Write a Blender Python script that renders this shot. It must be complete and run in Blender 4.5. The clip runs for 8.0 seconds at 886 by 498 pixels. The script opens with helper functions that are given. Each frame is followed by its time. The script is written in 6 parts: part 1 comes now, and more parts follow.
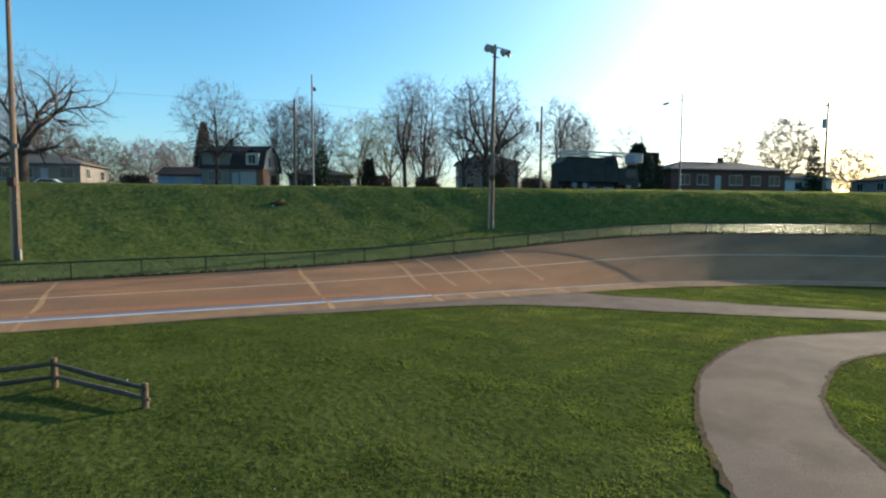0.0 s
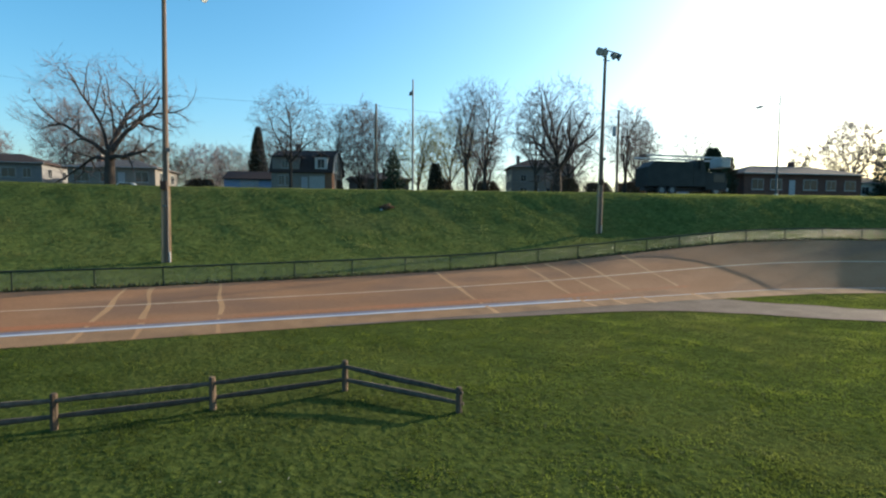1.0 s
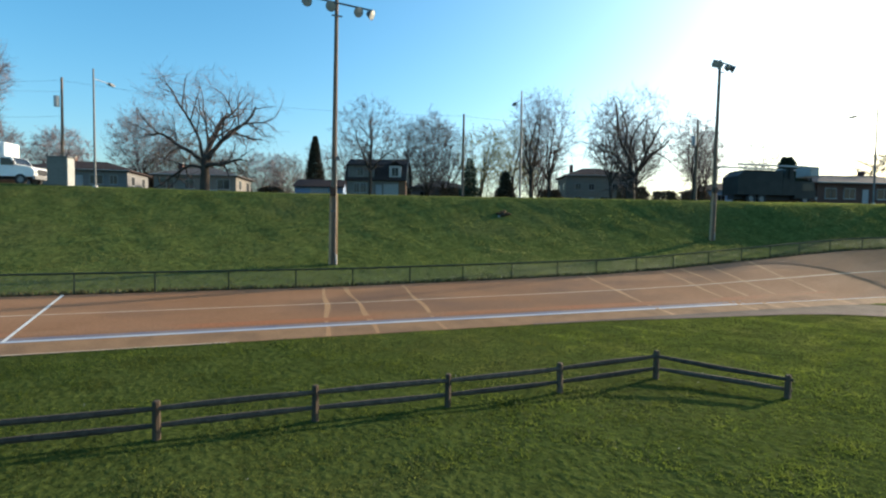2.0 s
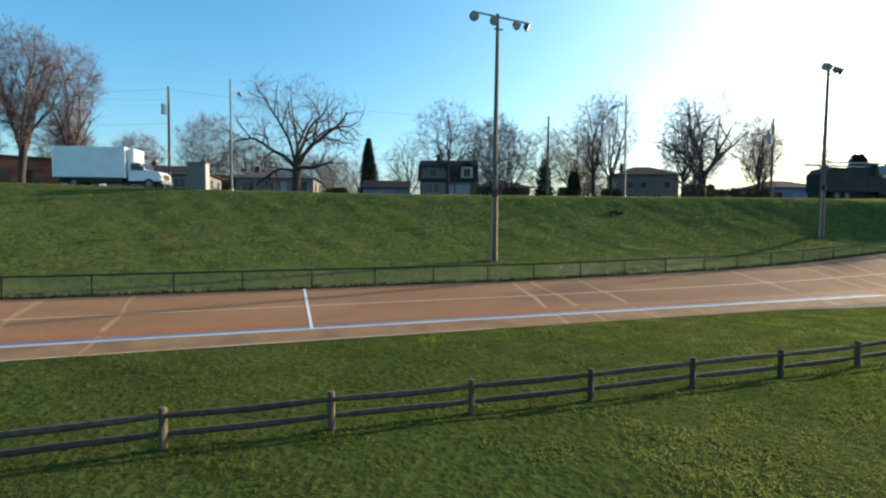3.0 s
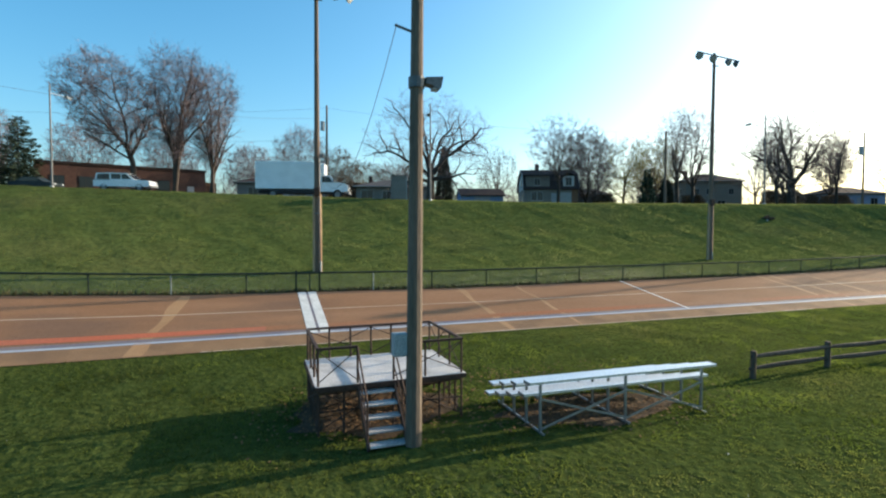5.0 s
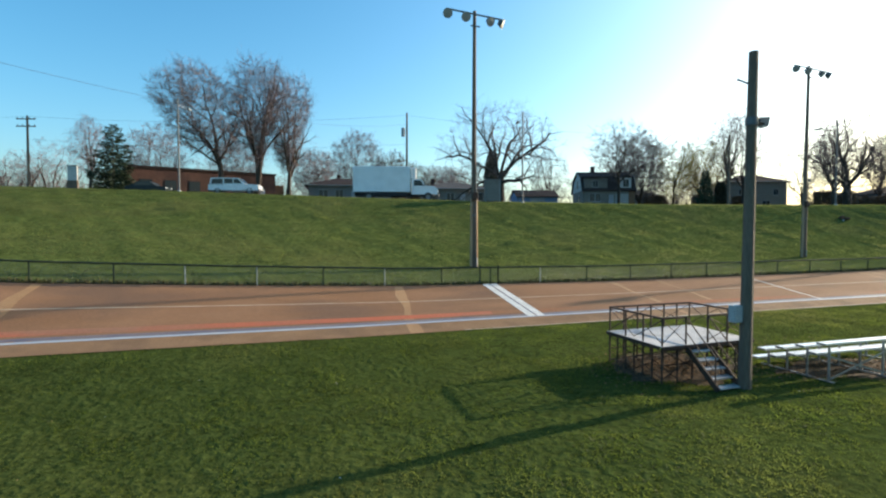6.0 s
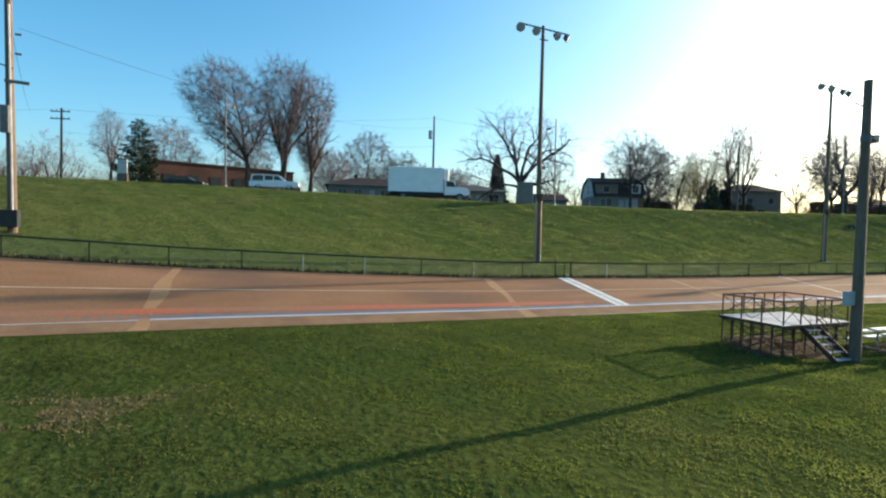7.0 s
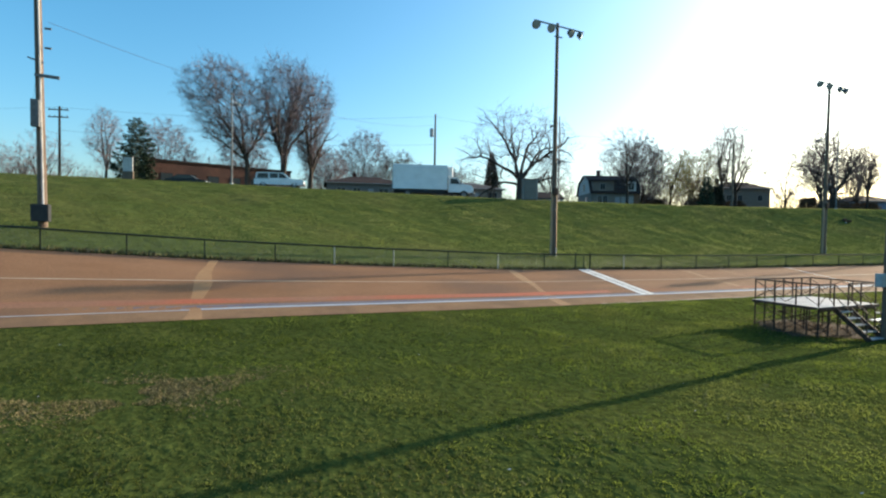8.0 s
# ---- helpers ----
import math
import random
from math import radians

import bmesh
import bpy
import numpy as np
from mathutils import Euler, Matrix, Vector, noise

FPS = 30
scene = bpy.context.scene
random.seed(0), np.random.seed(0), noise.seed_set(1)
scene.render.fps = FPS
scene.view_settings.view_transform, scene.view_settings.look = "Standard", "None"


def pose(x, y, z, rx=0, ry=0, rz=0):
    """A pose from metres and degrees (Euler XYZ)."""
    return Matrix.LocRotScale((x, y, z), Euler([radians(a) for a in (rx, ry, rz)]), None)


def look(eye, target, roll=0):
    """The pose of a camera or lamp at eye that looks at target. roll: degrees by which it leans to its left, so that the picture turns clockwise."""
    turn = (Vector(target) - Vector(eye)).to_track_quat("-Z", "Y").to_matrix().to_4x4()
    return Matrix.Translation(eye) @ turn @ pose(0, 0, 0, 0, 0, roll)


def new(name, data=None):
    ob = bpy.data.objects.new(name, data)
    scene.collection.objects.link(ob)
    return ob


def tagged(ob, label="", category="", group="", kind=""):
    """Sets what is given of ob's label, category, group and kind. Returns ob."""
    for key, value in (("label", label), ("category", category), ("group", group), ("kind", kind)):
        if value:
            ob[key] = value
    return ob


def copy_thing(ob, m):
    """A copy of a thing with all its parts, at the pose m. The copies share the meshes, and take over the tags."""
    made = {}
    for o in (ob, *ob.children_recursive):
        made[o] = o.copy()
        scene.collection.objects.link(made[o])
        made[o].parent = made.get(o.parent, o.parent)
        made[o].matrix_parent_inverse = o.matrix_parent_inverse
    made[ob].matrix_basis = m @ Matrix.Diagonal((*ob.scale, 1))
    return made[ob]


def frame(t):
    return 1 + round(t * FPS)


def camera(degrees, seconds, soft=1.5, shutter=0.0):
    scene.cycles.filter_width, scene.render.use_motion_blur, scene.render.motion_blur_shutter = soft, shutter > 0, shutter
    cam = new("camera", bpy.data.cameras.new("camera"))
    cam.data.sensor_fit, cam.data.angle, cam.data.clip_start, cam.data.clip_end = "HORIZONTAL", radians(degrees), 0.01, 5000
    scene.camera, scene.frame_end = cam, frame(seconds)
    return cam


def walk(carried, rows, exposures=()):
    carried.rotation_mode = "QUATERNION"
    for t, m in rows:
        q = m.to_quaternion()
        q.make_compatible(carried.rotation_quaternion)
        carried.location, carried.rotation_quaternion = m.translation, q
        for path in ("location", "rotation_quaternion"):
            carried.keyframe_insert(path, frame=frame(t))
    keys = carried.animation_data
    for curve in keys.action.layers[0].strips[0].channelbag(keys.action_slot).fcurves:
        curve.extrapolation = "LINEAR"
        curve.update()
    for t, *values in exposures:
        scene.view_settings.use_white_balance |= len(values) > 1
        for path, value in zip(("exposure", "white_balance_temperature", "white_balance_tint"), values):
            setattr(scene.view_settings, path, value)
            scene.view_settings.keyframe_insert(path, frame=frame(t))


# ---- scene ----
# camera and its flight
EXPOSURE = 0.92
cam = camera(81.8, 8.0, soft=2.2)
PATH = [
    (0, (-3.135, 0.969, 4.567), (-2.315, 2.788, 4.43), 0.2),
    (0.5, (-5.991, 2.571, 4.545), (-5.201, 4.403, 4.413), 0.4),
    (1, (-9.426, 3.887, 4.494), (-8.666, 5.734, 4.375), 0.4),
    (1.5, (-13.064, 4.862, 4.383), (-12.328, 6.719, 4.28), 0.6),
    (2, (-17.348, 5.616, 4.239), (-16.64, 7.484, 4.153), 0.7),
    (2.2, (-19.23, 5.897, 4.225), (-18.524, 7.766, 4.139), 0.6),
    (3.3, (-29.177, 6.851, 4.112), (-28.514, 8.736, 4.022), 0.1),
    (3.5, (-31.008, 6.903, 4.112), (-30.344, 8.788, 4.021), 0.0),
    (4, (-35.551, 6.922, 4.132), (-34.88, 8.804, 4.04), -0.2),
    (4.2, (-37.196, 6.85, 4.136), (-36.513, 8.728, 4.051), 0.1),
    (5.3, (-46.819, 6.645, 4.058), (-46.147, 8.527, 3.992), -0.1),
    (5.5, (-48.502, 6.51, 4.038), (-47.843, 8.397, 3.974), -0.0),
    (6, (-53.074, 6.036, 4.081), (-52.44, 7.932, 4.013), -0.1),
    (6.5, (-56.692, 5.76, 3.923), (-56.025, 7.644, 3.862), 0.6),
    (7, (-59.019, 5.72, 3.687), (-58.322, 7.594, 3.629), 1.1),
    (7.5, (-60.408, 5.898, 3.405), (-59.683, 7.762, 3.349), 1.2),
    (8, (-61.132, 6.037, 3.251), (-60.387, 7.892, 3.195), 0.7),
]
walk(cam, [(t, look(eye, target, roll)) for t, eye, target, roll in PATH], exposures=[(0.0, EXPOSURE), (8.0, EXPOSURE)])

# ---- world and sun ----
SUN_AZ, SUN_EL = 81.4, 16.4          # degrees from +y towards +x, and above the horizon
world = bpy.data.worlds.new("sky")
scene.world = world
world.use_nodes = True
wn = world.node_tree.nodes
sky = wn.new("ShaderNodeTexSky")
sky.sky_type, sky.sun_disc = "NISHITA", False
sky.sun_elevation, sky.sun_rotation = radians(SUN_EL), radians(SUN_AZ)
sky.air_density, sky.dust_density, sky.ozone_density = 1.0, 2.3, 2.5
tint = wn.new("ShaderNodeMix")
tint.data_type, tint.blend_type = "RGBA", "MULTIPLY"
tint.inputs[0].default_value, tint.inputs[7].default_value = 1.0, (0.95, 1.04, 1.05, 1)
world.node_tree.links.new(sky.outputs[0], tint.inputs[6])
deep = wn.new("ShaderNodeHueSaturation")
deep.inputs["Hue"].default_value, deep.inputs["Saturation"].default_value = 0.49, 1.26
world.node_tree.links.new(tint.outputs[2], deep.inputs["Color"])
world.node_tree.links.new(deep.outputs["Color"], wn["Background"].inputs[0])
wn["Background"].inputs[1].default_value = 0.15
sun = new("sun", bpy.data.lights.new("sun", "SUN"))
sun.data.energy, sun.data.angle, sun.data.color = 4.55, radians(0.52), (1.0, 0.85, 0.64)
to_sun = Vector((math.sin(radians(SUN_AZ)) * math.cos(radians(SUN_EL)), math.cos(radians(SUN_AZ)) * math.cos(radians(SUN_EL)), math.sin(radians(SUN_EL))))
sun.matrix_world = look(to_sun * 50, (0, 0, 0))


# ---- materials ----
def mat(name, c1, c2, scale=4.0, rough=0.8, bump=0.2, fine=40.0, metal=0.0, stretch=(1, 1, 1), vary=0.0, spec=0.4, c3=None, scale3=0.3, wide=0.5, deep=0.03):
    """Two-scale noise colour, fine grain and relief. c3: a third colour in broad patches."""
    m = bpy.data.materials.new(name)
    m.use_nodes = True
    nt = m.node_tree
    n, ln = nt.nodes, nt.links.new
    bsdf = n["Principled BSDF"]
    bsdf.inputs["Metallic"].default_value = metal
    bsdf.inputs["Specular IOR Level"].default_value = spec
    tc, mp = n.new("ShaderNodeTexCoord"), n.new("ShaderNodeMapping")
    mp.inputs["Scale"].default_value = stretch
    ln(tc.outputs["Object"], mp.inputs["Vector"])

    def nz(sc, detail=4.0):
        t = n.new("ShaderNodeTexNoise")
        t.inputs["Scale"].default_value, t.inputs["Detail"].default_value = sc, detail
        ln(mp.outputs["Vector"], t.inputs["Vector"])
        return t.outputs["Fac"]

    def ramp(src, a, b):
        r = n.new("ShaderNodeMapRange")
        r.inputs["From Min"].default_value, r.inputs["From Max"].default_value = a, b
        ln(src, r.inputs["Value"])
        return r.outputs["Result"]

    def mix(f, a, b, kind="MIX"):
        x = n.new("ShaderNodeMix")
        x.data_type, x.blend_type = "RGBA", kind
        if isinstance(f, float):
            x.inputs[0].default_value = f
        else:
            ln(f, x.inputs[0])
        for sock, v in ((x.inputs[6], a), (x.inputs[7], b)):
            if isinstance(v, tuple):
                sock.default_value = (*v, 1)
            else:
                ln(v, sock)
        return x.outputs[2]

    col = mix(ramp(nz(scale), 0.35, 0.65), c1, c2)
    if c3:
        col = mix(ramp(nz(scale3, 5.0), wide, wide + 0.16), col, c3)
    grain = nz(fine, 2.0)
    gr = n.new("ShaderNodeMapRange")
    gr.inputs["From Min"].default_value, gr.inputs["From Max"].default_value = 0.3, 0.7
    gr.inputs["To Min"].default_value, gr.inputs["To Max"].default_value = 0.72, 1.28
    ln(grain, gr.inputs["Value"])
    comb = n.new("ShaderNodeCombineColor")
    for i in range(3):
        ln(gr.outputs["Result"], comb.inputs[i])
    col = mix(1.0, col, comb.outputs[0], "MULTIPLY")
    if vary:
        oi = n.new("ShaderNodeObjectInfo")
        h = n.new("ShaderNodeHueSaturation")
        v = n.new("ShaderNodeMapRange")
        v.inputs["To Min"].default_value, v.inputs["To Max"].default_value = 1 - vary, 1 + vary
        ln(oi.outputs["Random"], v.inputs["Value"])
        ln(v.outputs["Result"], h.inputs["Value"])
        ln(col, h.inputs["Color"])
        col = h.outputs["Color"]
    ln(col, bsdf.inputs["Base Color"])
    rr = n.new("ShaderNodeMapRange")
    rr.inputs["To Min"].default_value, rr.inputs["To Max"].default_value = max(0.02, rough - 0.1), min(1.0, rough + 0.1)
    ln(nz(scale * 3), rr.inputs["Value"])
    ln(rr.outputs["Result"], bsdf.inputs["Roughness"])
    if bump:
        b = n.new("ShaderNodeBump")
        b.inputs["Strength"].default_value, b.inputs["Distance"].default_value = bump, deep
        ln(grain, b.inputs["Height"])
        ln(b.outputs["Normal"], bsdf.inputs["Normal"])
    return m


def glass_mat(name, colour, rough=0.08, spec=0.8):
    m = bpy.data.materials.new(name)
    m.use_nodes = True
    b = m.node_tree.nodes["Principled BSDF"]
    b.inputs["Base Color"].default_value = (*colour, 1)
    b.inputs["Roughness"].default_value = rough
    b.inputs["Specular IOR Level"].default_value = spec
    return m


def blade_mat(name, c1, c2, c3):
    """Thin grass that lets light through, each tuft a little different."""
    m = mat(name, c1, c2, 1.7, 0.6, 0.0, 0.6, c3=c3, scale3=0.14, spec=0.22, wide=0.48)
    nt = m.node_tree
    n, ln = nt.nodes, nt.links.new
    b = n["Principled BSDF"]
    src = b.inputs["Base Color"].links[0].from_socket
    geo, hs, mr = n.new("ShaderNodeNewGeometry"), n.new("ShaderNodeHueSaturation"), n.new("ShaderNodeMapRange")
    mr.inputs["To Min"].default_value, mr.inputs["To Max"].default_value = 0.92, 1.08
    ln(geo.outputs["Random Per Island"], mr.inputs["Value"])
    ln(mr.outputs["Result"], hs.inputs["Value"])
    ln(src, hs.inputs["Color"])
    ln(hs.outputs["Color"], b.inputs["Base Color"])
    tr, mx = n.new("ShaderNodeBsdfTranslucent"), n.new("ShaderNodeMixShader")
    thin = n.new("ShaderNodeHueSaturation")
    thin.inputs["Value"].default_value, thin.inputs["Saturation"].default_value = 1.85, 1.05
    ln(hs.outputs["Color"], thin.inputs["Color"])
    ln(thin.outputs["Color"], tr.inputs["Color"])
    mx.inputs[0].default_value = 0.72
    ln(b.outputs[0], mx.inputs[1])
    ln(tr.outputs[0], mx.inputs[2])
    ln(mx.outputs[0], n["Material Output"].inputs["Surface"])
    return m


M_LAWN = mat("lawn", (0.0412, 0.0554, 0.0147), (0.0529, 0.0689, 0.0185), 1.6, 0.95, 1.0, 5.0, c3=(0.0563, 0.0672, 0.0185), scale3=0.16, spec=0.0, deep=0.07)
M_BANK = mat("bank_grass", (0.0588, 0.0773, 0.0218), (0.0756, 0.0966, 0.0286), 1.2, 0.95, 1.0, 3.0, c3=(0.084, 0.0941, 0.0302), scale3=0.12, spec=0.0, deep=0.08)
M_BLADE = blade_mat("grass_blade", (0.0409, 0.0592, 0.0126), (0.0696, 0.0887, 0.0191), (0.0766, 0.087, 0.0261))
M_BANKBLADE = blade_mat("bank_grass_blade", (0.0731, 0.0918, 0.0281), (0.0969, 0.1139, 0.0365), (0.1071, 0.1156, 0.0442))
M_DRY = mat("dry_grass", (0.12, 0.096, 0.048), (0.078, 0.078, 0.027), 3.0, 0.95, 0.5, 30.0, spec=0.1)
M_LEAF = mat("dead_leaf", (0.13, 0.075, 0.035), (0.2, 0.12, 0.06), 3.0, 0.9, 0.0, 9.0, spec=0.1)
M_DEAD = mat("dead_grass", (0.21, 0.165, 0.085), (0.16, 0.135, 0.06), 3.0, 0.95, 0.0, 20.0, spec=0.05)
M_DIRT = mat("dirt", (0.062, 0.043, 0.028), (0.088, 0.062, 0.041), 5.0, 0.95, 0.6, 30.0, c3=(0.045, 0.034, 0.022), scale3=1.2, spec=0.1)
M_EDGE = mat("edge_soil", (0.05, 0.035, 0.022), (0.08, 0.055, 0.034), 4.0, 0.95, 0.6, 30.0, spec=0.05)
M_TRACK = mat("track_asphalt", (0.2304, 0.1171, 0.0614), (0.2736, 0.1459, 0.0806), 0.55, 0.9, 0.25, 60.0, stretch=(0.35, 1, 1), c3=(0.1776, 0.1008, 0.0634), scale3=0.35, spec=0.1)
M_APRON = mat("apron_concrete", (0.2496, 0.1488, 0.0826), (0.216, 0.1248, 0.0691), 1.2, 0.88, 0.25, 50.0, c3=(0.1824, 0.1104, 0.0653), scale3=0.6, spec=0.1)
M_SEAM = mat("seam_filler", (0.35, 0.195, 0.09), (0.3, 0.16, 0.072), 0.7, 0.85, 0.2, 40.0)
M_PATH = mat("path_asphalt", (0.122, 0.092, 0.074), (0.144, 0.111, 0.09), 0.8, 0.9, 0.35, 55.0, c3=(0.1, 0.078, 0.06), scale3=0.5, spec=0.08)
M_ROAD = mat("road_asphalt", (0.1, 0.1, 0.1), (0.13, 0.13, 0.125), 0.8, 0.9, 0.3, 40.0)
M_KERB = mat("kerb_concrete", (0.336, 0.32, 0.296), (0.4, 0.384, 0.352), 2.0, 0.9, 0.2, 40.0)
M_WHITE = mat("white_line_paint", (0.663, 0.646, 0.612), (0.527, 0.51, 0.476), 2.2, 0.7, 0.15, 50.0)
M_PALE = mat("worn_pale_paint", (0.44, 0.35, 0.25), (0.36, 0.26, 0.175), 1.6, 0.8, 0.15, 40.0)
M_BLUE = mat("blue_line_paint", (0.2838, 0.3268, 0.3956), (0.3956, 0.4128, 0.43), 0.5, 0.7, 0.15, 40.0)
M_NAVY = mat("blue_edge_paint", (0.112, 0.105, 0.14), (0.182, 0.14, 0.133), 0.9, 0.75, 0.15, 40.0)
M_RED = mat("red_line_paint", (0.44, 0.1, 0.04), (0.36, 0.11, 0.055), 0.5, 0.75, 0.15, 40.0, stretch=(0.3, 1, 1), c3=(0.28, 0.13, 0.07), scale3=0.5)
M_REDWORN = mat("worn_red_paint", (0.3, 0.115, 0.055), (0.26, 0.125, 0.065), 0.5, 0.8, 0.15, 40.0, stretch=(0.3, 1, 1), c3=(0.25, 0.135, 0.075), scale3=0.5, spec=0.1)
M_POST = mat("weathered_wood", (0.07, 0.045, 0.03), (0.12, 0.08, 0.052), 6.0, 0.9, 0.5, 60.0, stretch=(1, 1, 0.25), vary=0.3)
M_RAIL = mat("grey_rail_wood", (0.05, 0.038, 0.03), (0.085, 0.065, 0.05), 6.0, 0.9, 0.4, 60.0, vary=0.25)
M_POLE = mat("pole_wood", (0.125, 0.088, 0.066), (0.165, 0.117, 0.086), 3.0, 0.85, 0.4, 30.0, stretch=(3, 3, 0.15), c3=(0.1, 0.065, 0.046), scale3=0.8)
M_SPLINT = mat("pale_pole_wood", (0.3, 0.19, 0.11), (0.4, 0.27, 0.17), 3.0, 0.85, 0.4, 30.0, stretch=(3, 3, 0.2), c3=(0.2, 0.1, 0.05), scale3=0.9)
M_OLDPOLE = mat("dark_pole_wood", (0.112, 0.0805, 0.0595), (0.154, 0.115, 0.084), 3.0, 0.85, 0.4, 30.0, stretch=(3, 3, 0.15))
M_GALV = mat("galvanised_steel", (0.3, 0.31, 0.32), (0.38, 0.39, 0.4), 8.0, 0.45, 0.05, 60.0, metal=0.8)
M_ALU = mat("aluminium", (0.74, 0.75, 0.76), (0.8, 0.81, 0.82), 5.0, 0.42, 0.03, 80.0, metal=0.75, stretch=(0.2, 1, 1))
M_RUST = mat("rusty_steel", (0.04, 0.024, 0.018), (0.075, 0.04, 0.028), 9.0, 0.75, 0.2, 60.0, metal=0.2)
M_FENCE = mat("green_fence_steel", (0.014, 0.022, 0.018), (0.024, 0.032, 0.027), 6.0, 0.8, 0.05, 60.0, vary=0.3, spec=0.2)
M_MESH = mat("galvanised_mesh", (0.15, 0.16, 0.155), (0.22, 0.23, 0.225), 6.0, 0.34, 0.0, 60.0, metal=0.7)
M_PLY = mat("painted_plywood", (0.493, 0.476, 0.468), (0.425, 0.408, 0.399), 2.0, 0.75, 0.1, 30.0, c3=(0.306, 0.289, 0.281), scale3=1.0)
M_LAMPGREY = mat("lamp_housing", (0.11, 0.115, 0.12), (0.15, 0.155, 0.16), 5.0, 0.6, 0.05, 50.0, metal=0.3)
M_LENS = glass_mat("lamp_glass", (0.35, 0.37, 0.38), 0.15)
M_BOX = mat("grey_electric_box", (0.3, 0.32, 0.33), (0.36, 0.38, 0.39), 5.0, 0.6, 0.05, 40.0, metal=0.2)
M_BLACK = mat("black_rubber", (0.02, 0.02, 0.02), (0.035, 0.035, 0.035), 6.0, 0.8, 0.1, 60.0)
M_CABLE = mat("black_cable", (0.03, 0.03, 0.03), (0.05, 0.05, 0.05), 6.0, 0.7, 0.0, 60.0)
M_BARK = mat("bark", (0.0416, 0.0312, 0.0256), (0.068, 0.0504, 0.04), 2.5, 0.95, 0.5, 14.0, stretch=(1, 1, 0.35), vary=0.2)
M_TWIG = mat("bare_twigs", (0.1275, 0.0975, 0.0938), (0.1613, 0.1237, 0.1162), 0.6, 0.95, 0.0, 5.0, vary=0.25)
M_BUD = mat("budding_twigs", (0.38, 0.31, 0.09), (0.3, 0.24, 0.09), 0.6, 0.95, 0.0, 5.0, vary=0.15)
M_REDTWIG = mat("reddish_twigs", (0.205, 0.1558, 0.1599), (0.164, 0.1271, 0.1353), 0.6, 0.95, 0.0, 5.0, vary=0.2)
M_NEEDLE = mat("spruce_needles", (0.018, 0.035, 0.02), (0.035, 0.06, 0.03), 1.5, 0.8, 0.0, 8.0, vary=0.2)
M_CEDAR = mat("cedar_foliage", (0.03, 0.03, 0.018), (0.05, 0.045, 0.025), 1.5, 0.85, 0.0, 8.0, vary=0.2)
M_SHRUB = mat("shrub_twigs", (0.12, 0.08, 0.055), (0.17, 0.115, 0.075), 1.2, 0.95, 0.0, 6.0, vary=0.3)
M_BRICK = mat("red_brick", (0.085, 0.042, 0.034), (0.11, 0.053, 0.041), 3.0, 0.9, 0.3, 12.0, c3=(0.068, 0.034, 0.029), scale3=0.3)
M_TANBRICK = mat("orange_brick", (0.16, 0.085, 0.052), (0.2, 0.105, 0.062), 3.0, 0.9, 0.3, 14.0)
M_SIDING = mat("white_siding", (0.468, 0.468, 0.451), (0.408, 0.408, 0.399), 1.5, 0.7, 0.1, 20.0, stretch=(0.2, 0.2, 3))
M_GREYSIDE = mat("grey_siding", (0.17, 0.165, 0.165), (0.14, 0.138, 0.14), 1.5, 0.75, 0.1, 20.0, stretch=(0.2, 0.2, 3))
M_TANSIDE = mat("tan_siding", (0.19, 0.17, 0.15), (0.16, 0.145, 0.128), 1.5, 0.75, 0.1, 20.0, stretch=(0.2, 0.2, 3))
M_BLUESIDE = mat("blue_siding", (0.16, 0.23, 0.36), (0.2, 0.28, 0.42), 1.5, 0.75, 0.1, 20.0, stretch=(0.2, 0.2, 3))
M_SHINGLE = mat("dark_shingles", (0.042, 0.031, 0.03), (0.06, 0.046, 0.044), 4.0, 0.95, 0.3, 15.0, stretch=(1, 1, 4), spec=0.08)
M_GREYROOF = mat("grey_shingles", (0.09, 0.08, 0.078), (0.12, 0.108, 0.104), 4.0, 0.95, 0.3, 15.0, stretch=(1, 1, 4), spec=0.1)
M_TRIM = mat("white_trim", (0.322, 0.322, 0.315), (0.28, 0.28, 0.273), 3.0, 0.6, 0.05, 30.0)
M_PANE = glass_mat("window_pane", (0.02, 0.024, 0.03), spec=0.35)
M_DOOR = mat("painted_door", (0.3, 0.31, 0.33), (0.26, 0.27, 0.29), 3.0, 0.6, 0.05, 30.0)
M_TRUCKWHITE = mat("white_vehicle_paint", (0.78, 0.78, 0.78), (0.7, 0.7, 0.7), 1.0, 0.4, 0.02, 20.0, spec=0.5)
M_DARKGREEN = mat("dark_vehicle_paint", (0.012, 0.018, 0.019), (0.02, 0.027, 0.028), 1.0, 0.55, 0.03, 20.0, spec=0.25)
M_CHASSIS = mat("black_chassis", (0.02, 0.02, 0.022), (0.03, 0.03, 0.032), 3.0, 0.7, 0.05, 30.0)
M_RIM = mat("steel_rim", (0.16, 0.165, 0.17), (0.22, 0.22, 0.225), 8.0, 0.5, 0.0, 50.0, metal=0.6)


# ---- mesh helpers ----
def part(name, bm, material, parent=None, label="", smooth=False):
    me = bpy.data.meshes.new(name)
    bm.to_mesh(me)
    bm.free()
    me.materials.append(material)
    if smooth:
        for p in me.polygons:
            p.use_smooth = True
    ob = new(name, me)
    if parent is not None:
        ob.parent = parent
    if label:
        tagged(ob, label)
    return ob


